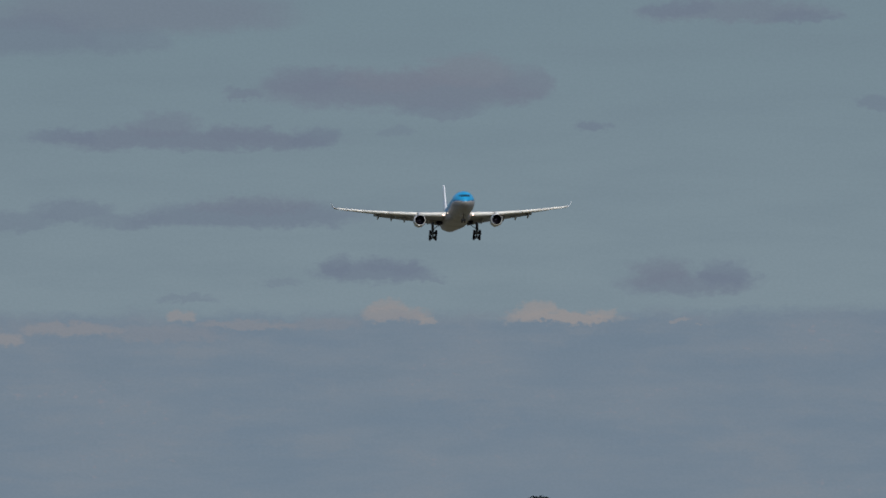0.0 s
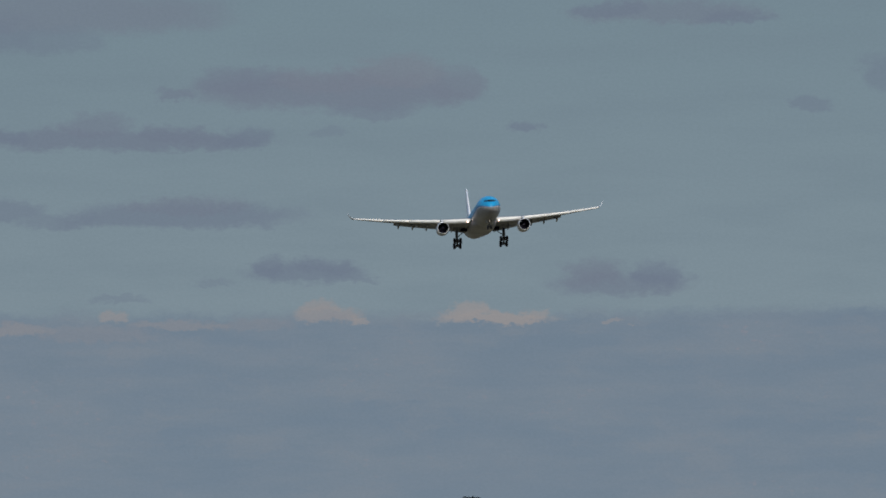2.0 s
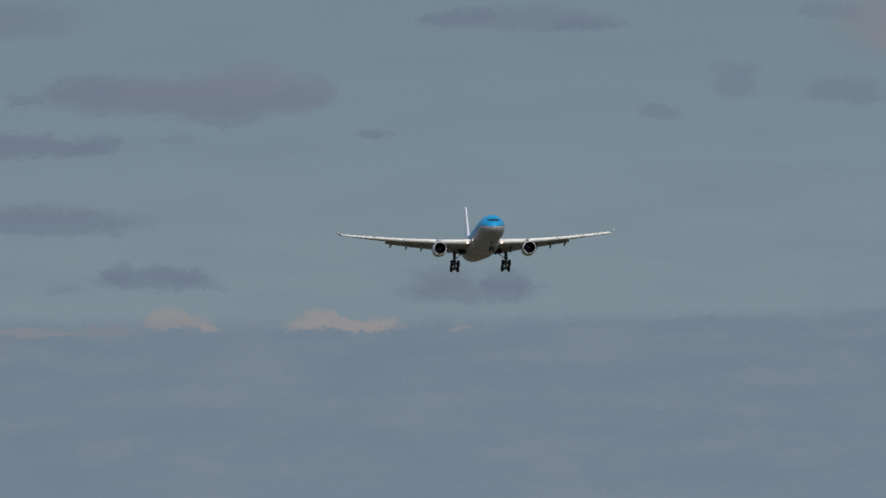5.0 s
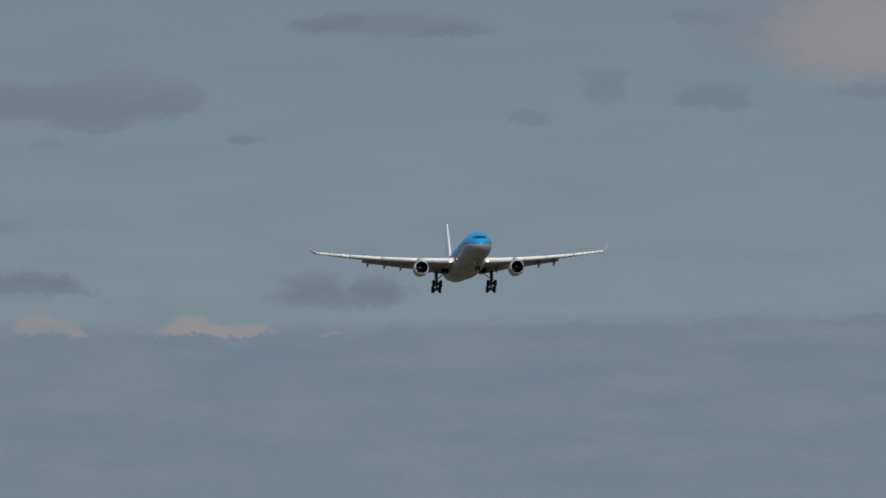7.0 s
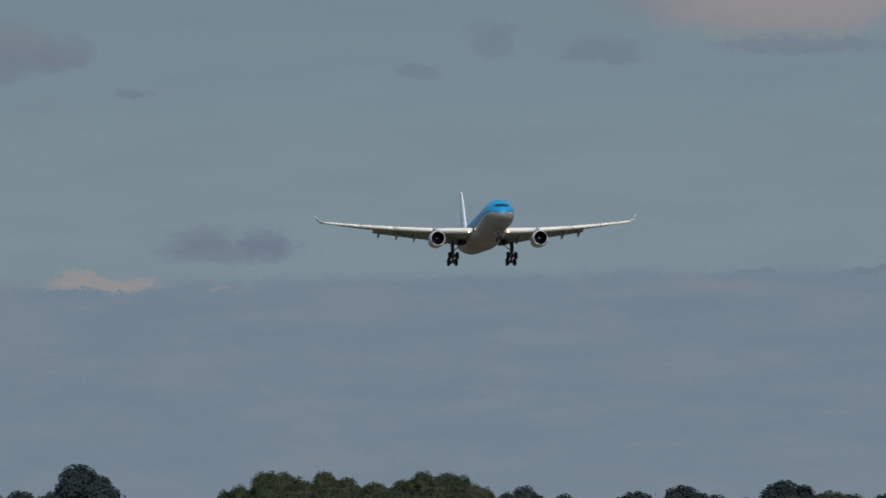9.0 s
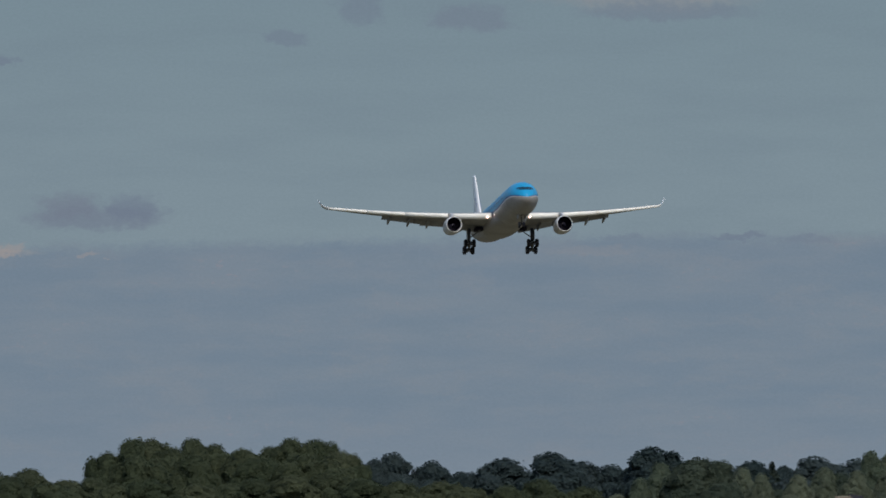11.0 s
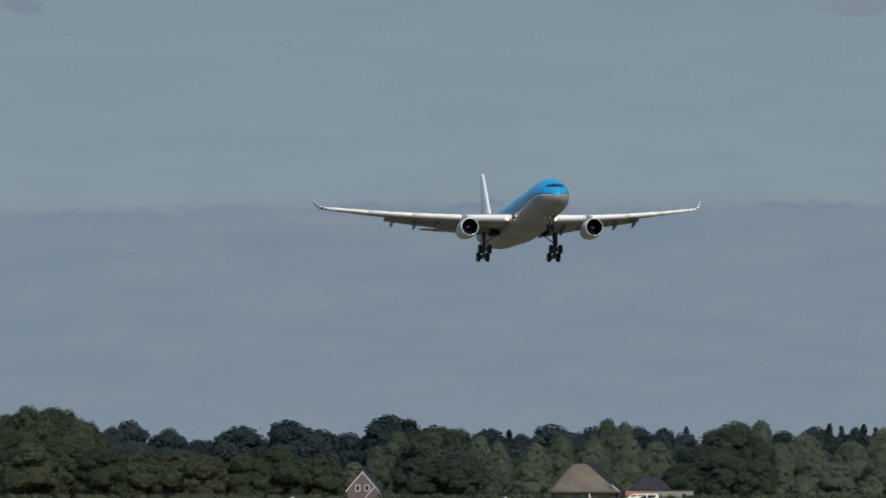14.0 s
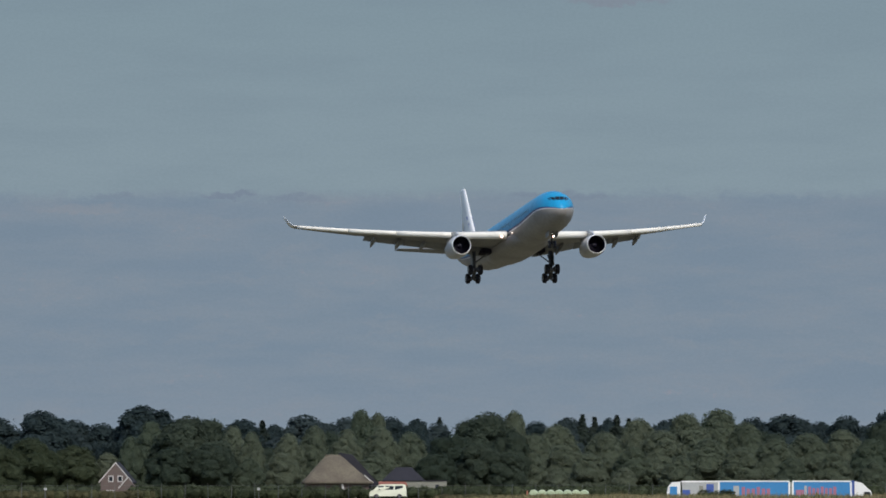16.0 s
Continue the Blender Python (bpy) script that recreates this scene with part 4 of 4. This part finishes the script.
def van(m):
    v = thing("white_van", "small white van with dark side windows, on the field track", "van", m)
    prof = [(-2.35, 0.35), (-2.40, 0.75), (-2.3, 1.0), (-1.95, 1.12), (-1.25, 1.80), (-0.9, 1.90), (2.0, 1.92), (2.28, 1.78), (2.38, 1.0), (2.36, 0.35)]
    rings = []
    for yy, k in ((-0.88, 0.0), (-0.92, 0.05), (0.92, 0.05), (0.88, 0.0)):
        rings.append([(x * (1 if k else 0.985), yy * (0.86 if z > 1.2 else 1.0), z if k else z * 0.985) for x, z in prof])
    part("body", loft(rings), CREAM, v, "glossy cream-white van body")
    part("windscreen", loft([[(-1.87, yy, 1.22), (-1.29, yy, 1.76), (-1.32, yy, 1.79), (-1.91, yy, 1.25)] for yy in (-0.74, 0.74)]), PANE, v)
    for s in (-1, 1):
        for x0, x1 in ((-1.5, -0.55), (-0.40, 0.70), (0.85, 1.9)):
            part("side_window", loft([[(x0 + (0.28 if x0 < -1 else 0.05), yy, 1.70), (x1, yy, 1.70), (x1, yy + s * 0.03, 1.20), (x0, yy + s * 0.03, 1.20)] for yy in (s * 0.775, s * 0.80)]), PANE, v, "dark side window")
        for x in (-1.5, 1.45):
            road_wheel(v, x, s * 0.80, 0.33, 0.33, 0.22)
        part("headlight", block(-2.37, s * 0.65 - 0.14, 0.72, -2.28, s * 0.65 + 0.14, 0.9, 0.02), STEEL, v)
        part("mirror", block(-1.2, s * 0.98 - 0.08, 1.15, -1.05, s * 0.98 + 0.08, 1.32, 0.02), TYRE, v)
    part("bumper", block(-2.46, -0.85, 0.30, -2.30, 0.85, 0.55, 0.03), GREY_TARP, v)
    part("bumper", block(2.32, -0.85, 0.30, 2.44, 0.85, 0.55, 0.03), GREY_TARP, v)
    return v


def cargo_box(owner, x0, x1, mat, bars):
    """A curtain-sided body with pale rails, posts and red lettering bars."""
    b = part("cargo_body", block(x0, -1.25, 1.05, x1, 1.25, 3.80, 0.03), mat, owner, "blue curtain-sided cargo body")
    part("roof_rail", block(x0 - 0.02, -1.28, 3.76, x1 + 0.02, 1.28, 3.95, 0.03), CAB_WHITE, b, "white roof rail")
    for x in (x0, x1):
        part("corner_post", block(x - 0.12, -1.285, 1.0, x + 0.12, 1.285, 3.75, 0.02), CAB_WHITE, b, "white corner post")
    for a, c, z0, z1, m in bars:
        part("side_bar", block(a, -1.275, z0, c, -1.24, z1), m, b)
    part("chassis", block(x0, -1.1, 0.75, x1, 1.1, 1.0), GEAR, owner)
    part("side_guard", block(x0 + 1.5, -1.2, 0.45, x1 - 2.0, -1.14, 0.75), STEEL, owner)
    return b


def road_train(m):
    t = thing("drawbar_truck", "blue and white drawbar truck with trailer, parked on the road", "truck", m)
    cargo_box(t, -9.4, -0.7, TRUCK_BLUE, [(-6.6 + k * 0.62, -6.6 + k * 0.62 + 0.42, 2.1, 2.95 if k % 3 else 3.15, RED_BAR) for k in range(6)] + [(-7.6, -6.9, 2.0, 3.3, GREY_TARP), (-9.1, -7.8, 1.3, 2.5, TRUCK_DEEP)])
    cargo_box(t, -0.3, 6.9, TRUCK_BLUE, [(1.6 + k * 0.52, 1.6 + k * 0.52 + 0.36, 2.15, 3.0 if k % 3 else 3.2, RED_BAR) for k in range(7)] + [(0.1, 1.1, 2.1, 2.8, RED_BAR), (1.15, 1.45, 1.9, 3.3, GREY_TARP)])
    part("bulkhead", block(6.92, -1.27, 1.0, 7.3, 1.27, 3.95, 0.04), TRUCK_DEEP, t, "deep blue front bulkhead")
    cab = part("cab", loft([[(7.35, y, 0.7), (9.55, y, 0.7), (9.6, y, 1.7), (9.35, y, 2.7), (8.9, y, 3.05), (8.2, y, 3.7), (7.35, y, 3.85)] for y in (-1.22, 1.22)]), CAB_WHITE, t, "white truck cab with roof deflector")
    part("windscreen", loft([[(9.60, y, 1.8), (9.40, y, 2.62), (9.36, y, 2.62), (9.56, y, 1.8)] for y in (-1.1, 1.1)]), PANE, cab)
    part("side_window", loft([[(8.5, y, 1.85), (9.4, y, 1.85), (9.25, y, 2.55), (8.5, y, 2.55)] for y in (-1.25, -1.21)]), PANE, cab, "dark cab window")
    part("wheel_arch", block(8.1, -1.24, 0.7, 9.3, -1.20, 1.25, 0.02), TYRE, cab)
    for x in (-8.4, -3.0, -1.8, 0.9, 2.2, 8.7):
        for y in (-1.0, 1.0):
            road_wheel(t, x, y, 0.50, 0.50, 0.32)
    part("drawbar", rod((-1.0, 0, 0.8), (0.2, 0, 0.8), 0.09), GEAR, t)
    return t


def lorry(m):
    t = thing("parked_lorry", "blue and grey tarpaulin lorry standing on the road", "truck", m)
    b = part("cargo_body", block(-1.4, -1.24, 1.0, 3.2, 1.24, 3.75, 0.04), GREY_TARP, t, "grey tarpaulin body")
    part("roof_rail", block(-1.45, -1.27, 3.70, 3.25, 1.27, 3.92, 0.03), CAB_WHITE, b)
    for x0, x1, z0, z1, m2 in ((-1.35, -0.4, 1.2, 2.8, TRUCK_DEEP), (1.6, 2.5, 2.2, 3.5, TRUCK_DEEP), (0.7, 1.2, 1.4, 3.3, STONE_GREY)):
        part("side_bar", block(x0, -1.27, z0, x1, -1.23, z1), m2, b)
    cab = part("cab", loft([[(-3.3, y, 0.7), (-3.35, y, 1.9), (-3.1, y, 3.2), (-2.6, y, 3.75), (-1.6, y, 3.8), (-1.6, y, 0.7)] for y in (-1.2, 1.2)]), CAB_WHITE, t, "white cab with blue side")
    part("cab_panel", block(-2.9, -1.23, 1.3, -2.0, -1.19, 3.2), TRUCK_BLUE, cab, "bright blue cab panel")
    part("chassis", block(-3.2, -1.0, 0.6, 3.2, 1.0, 0.95), GEAR, t)
    for x in (-2.5, 1.9):
        for y in (-1.0, 1.0):
            road_wheel(t, x, y, 0.50, 0.50, 0.32)
    return t


x, y = at(34.6, 1253)
road_train(pose(x, y, 0.06))
x, y = at(24.6, 1253)
lorry(pose(x, y, 0.06))
van_x, van_y = at(-5.45, 1308)
small_van = van(pose(van_x, van_y, height(van_y)))


# ---- fence, bales, hedge and grass by the road ----
def fence():
    f = tagged(new("wire_fence"), "galvanised wire fence on slim posts along the field", "fence")
    post = None
    y = 1325
    for k in range(70):
        x = -110 + k * 3.05
        if post is None:
            bm = rod((0, 0, 0), (0, 0, 1.82), 0.03, sides=6)
            rod((0, 0, 1.80), (0, -0.25, 2.05), 0.022, sides=5, bm=bm)
            post = part("post", bm, STEEL, f)
            ob = post
        else:
            ob = new("post", post.data)
            ob.parent = f
        ob.location = (x, y, height(y))
        ob.rotation_euler = (0, radians(random.uniform(-2.5, 2.5)), radians(random.uniform(-20, 20)))
    for z in (1.2, 1.75):
        part("wire", rod((-110, y, height(y) + z), (100.5, y, height(y) + z), 0.009, sides=4), STEEL, f)


fence()


def bales():
    bale = None
    for k in range(7):
        x, y = at(8.9 + k * 0.83, 1300 + 1.5 * (k % 2))
        m = pose(x, y, height(y) + 0.6, 0, 0, -4 + 3 * (k % 3))
        if bale is None:
            prof = [(-0.60, 0.40), (-0.58, 0.52), (-0.50, 0.585), (0.0, 0.60), (0.50, 0.585), (0.58, 0.52), (0.60, 0.40)]
            rings = [[(rr * math.cos(j * math.tau / 22), yy, rr * math.sin(j * math.tau / 22) * (1 + 0.02 * math.sin(3 * j))) for j in range(22)] for yy, rr in prof]
            bale = part("silage_bale", loft(rings), WRAP, None, "", True)
            tagged(bale, "round silage bale wrapped in pale green film", "bale", "row of wrapped bales")
            bale.matrix_basis = m
        else:
            copy_thing(bale, m)


bales()
x, y = at(8.25, 1299)
marker = part("marker_post", rod((0, 0, 0), (0, 0, 1.05), 0.14, 0.09, 8), ORANGE)
marker.matrix_basis = pose(x, y, height(y))
tagged(marker, "orange marker post beside the bales", "post")
for bearing, dist in ((-39.2, 1322), (-18.2, 1330)):
    x, y = at(bearing, dist)
    board = thing("notice_board", "small white board on a post by the fence", "sign", pose(x, y, height(y)), "boards by the fence")
    part("post", rod((0, 0, 0), (0, 0, 1.3), 0.04, sides=6), STEEL, board)
    part("panel", block(-0.2, -0.06, 1.1, 0.2, -0.02, 1.45, 0.01), GREY_TARP, board, "blank pale panel")
foliage_band("roadside_weeds", -75, -38, 1328, 1336, 1.6, 1.25, 12000, 0.22, WEEDS, "straggling green and brown weeds behind the fence", "weeds", 64)
foliage_band("hedge", -41, -6, 1338, 1342, 1.6, 1.75, 9000, 0.24, HEDGE, "dark clipped hedge behind the wire fence", "hedge", 61)
foliage_band("hedge", -6, 78, 1345, 1350, 1.6, 1.85, 17000, 0.24, HEDGE, "dark clipped hedge behind the wire fence", "hedge", 62)
foliage_band("roadside_weeds", -1, 78, 1293, 1296, 1.55, 0.8, 16000, 0.16, WEEDS, "straggling green and brown weeds before the bales", "weeds", 65)
foliage_band("roadside_bush", 32.0, 35.5, 1239, 1240, 0.0, 3.1, 2500, 0.25, HEDGE, "dark bush before the parked trucks", "bush", 63)


def tall_grass():
    rng = np.random.default_rng(7)
    verts, faces = [], []
    for k in range(26000):
        x, y = rng.uniform(-75, 72), rng.uniform(1196, 1224)
        more = min(1.0, max(0.0, (x + 2) / 14))
        clump = noise.noise((x * 0.35, y * 0.2, 0.0))
        h = (0.35 + 0.55 * more) * rng.uniform(0.5, 1.1) * (1 + 0.5 * clump)
        z, an, w = height(y) - 0.03, rng.uniform(0, math.pi), rng.uniform(0.05, 0.14)
        dx, dy, lean = w * math.cos(an), w * math.sin(an), rng.normal(0, 0.15, 2)
        i = len(verts)
        verts += [(x - dx, y - dy, z), (x + dx, y + dy, z), (x + lean[0], y + lean[1], z + h)]
        faces.append((i, i + 1, i + 2))
    me = bpy.data.meshes.new("tall_grass")
    me.from_pydata(verts, [], faces)
    me.materials.append(STRAW)
    tagged(new("tall_grass", me), "tall dry straw-coloured grass on the bank", "grass", kind="stuff")


tall_grass()


def fly():
    """A small dark fly that rises from the grass before the viewer and passes close by."""
    f = thing("fly", "tiny dark reddish-brown fly rising from the grass", "insect", pose(-0.05, 10.0, 0.012))
    body = [(-0.0035, 0.0004), (-0.0030, 0.0013), (-0.0012, 0.0021), (0.0008, 0.0020), (0.0020, 0.0014), (0.0024, 0.0008)]
    part("body", lathe(body, (0, 0, 0), 12, True), FLY, f, "dark reddish-brown body", True)
    part("head", lathe([(0.0024, 0.0008), (0.0028, 0.0014), (0.0036, 0.0013), (0.0041, 0.0005)], (0, 0, 0), 12, True), FLY, f, "", True)
    for s in (-1, 1):
        wing = [[(s * 0.0012, 0.0010, 0.0018 + d), (s * 0.0032, -0.0002, 0.0024 + d), (s * 0.0044, -0.0036, 0.0026 + d), (s * 0.0026, -0.0048, 0.0024 + d), (s * 0.0012, -0.0022, 0.0020 + d)] for d in (0.0, 0.0002)]
        part("wing", loft(wing), FLY_WING, f, "thin smoky wing")
        for y in (-0.0010, 0.0003, 0.0015):
            part("leg", rod((s * 0.0010, y, -0.0010), (s * 0.0032, y * 1.8, -0.0042), 0.00016, sides=5), FLY, f)
    return f


small_fly = fly()


# ---- what moves ----
def motions():
    walk(small_fly, [
        (0.0, pose(-0.05, 10.0, 0.012)), (12.2, pose(-0.05, 10.0, 0.012)), (12.7, pose(-0.14, 10.0, 1.35)), (13.0, pose(-0.27, 10.0, 2.36)),
        (13.1, pose(-0.335, 10.0, 2.525)), (13.2, pose(-0.395, 10.0, 2.658)), (13.3, pose(-0.454, 10.0, 2.797)), (13.4, pose(-0.461, 10.0, 2.989)),
        (13.5, pose(-0.455, 10.0, 3.22)), (14.2, pose(-0.30, 10.0, 5.2)), (16.0, pose(0.4, 9.0, 9.0)),
    ])
    walk(plane, [
        (0, pose(-266.93, 2473.81, 96.68, 5.27, 0.71, 191.19)),
        (0.5, pose(-257.67, 2439.15, 95.08, 5.24, 0.97, 191.08)),
        (1, pose(-248.51, 2404.47, 93.44, 5.22, 1.53, 190.98)),
        (1.5, pose(-239.44, 2369.78, 91.76, 5.21, 2.18, 190.88)),
        (2, pose(-230.45, 2335.09, 90.05, 5.20, 2.93, 190.80)),
        (2.5, pose(-221.53, 2300.39, 88.31, 5.20, 3.51, 190.73)),
        (3, pose(-212.69, 2265.70, 86.54, 5.20, 4.03, 190.67)),
        (3.5, pose(-203.91, 2231.02, 84.74, 5.21, 3.38, 190.62)),
        (6, pose(-160.84, 2058.09, 75.45, 5.33, 0.11, 190.52)),
        (6.5, pose(-152.34, 2023.64, 73.54, 5.38, 0.56, 190.53)),
        (7, pose(-143.88, 1989.26, 71.61, 5.42, 0.64, 190.56)),
        (7.5, pose(-135.44, 1954.94, 69.68, 5.48, 0.41, 190.59)),
        (8, pose(-127.03, 1920.70, 67.74, 5.53, 0.29, 190.63)),
        (8.2, pose(-123.66, 1907.02, 66.96, 5.56, 0.25, 190.65)),
        (10.3, pose(-88.39, 1764.35, 58.78, 5.87, 0.96, 190.95)),
        (10.5, pose(-85.03, 1750.86, 58.00, 5.91, 0.88, 190.99)),
        (11, pose(-76.61, 1717.21, 56.05, 6.00, 0.71, 191.10)),
        (11.5, pose(-68.17, 1683.69, 54.12, 6.09, 0.49, 191.21)),
        (12, pose(-59.71, 1650.29, 52.19, 6.19, 0.12, 191.33)),
        (12.5, pose(-51.23, 1617.04, 50.27, 6.30, -0.13, 191.47)),
        (13, pose(-42.71, 1583.92, 48.37, 6.41, -0.08, 191.61)),
        (13.5, pose(-34.15, 1550.96, 46.48, 6.53, -0.08, 191.77)),
        (14, pose(-25.54, 1518.16, 44.60, 6.66, 0.07, 191.93)),
        (14.5, pose(-16.89, 1485.52, 42.75, 6.79, 0.11, 192.11)),
        (15, pose(-8.18, 1453.05, 40.92, 6.92, 0.04, 192.29)),
        (15.5, pose(0.59, 1420.75, 39.11, 7.06, 0.43, 192.49)),
        (16, pose(9.43, 1388.64, 37.32, 7.21, 0.68, 192.69)),
    ])
    z = height(van_y)
    walk(small_van, [(0.0, pose(van_x + 0.9, van_y, z)), (13.0, pose(van_x + 0.9, van_y, z)), (14.5, pose(van_x + 0.6, van_y, z)), (16.0, pose(van_x, van_y, z))])


motions()
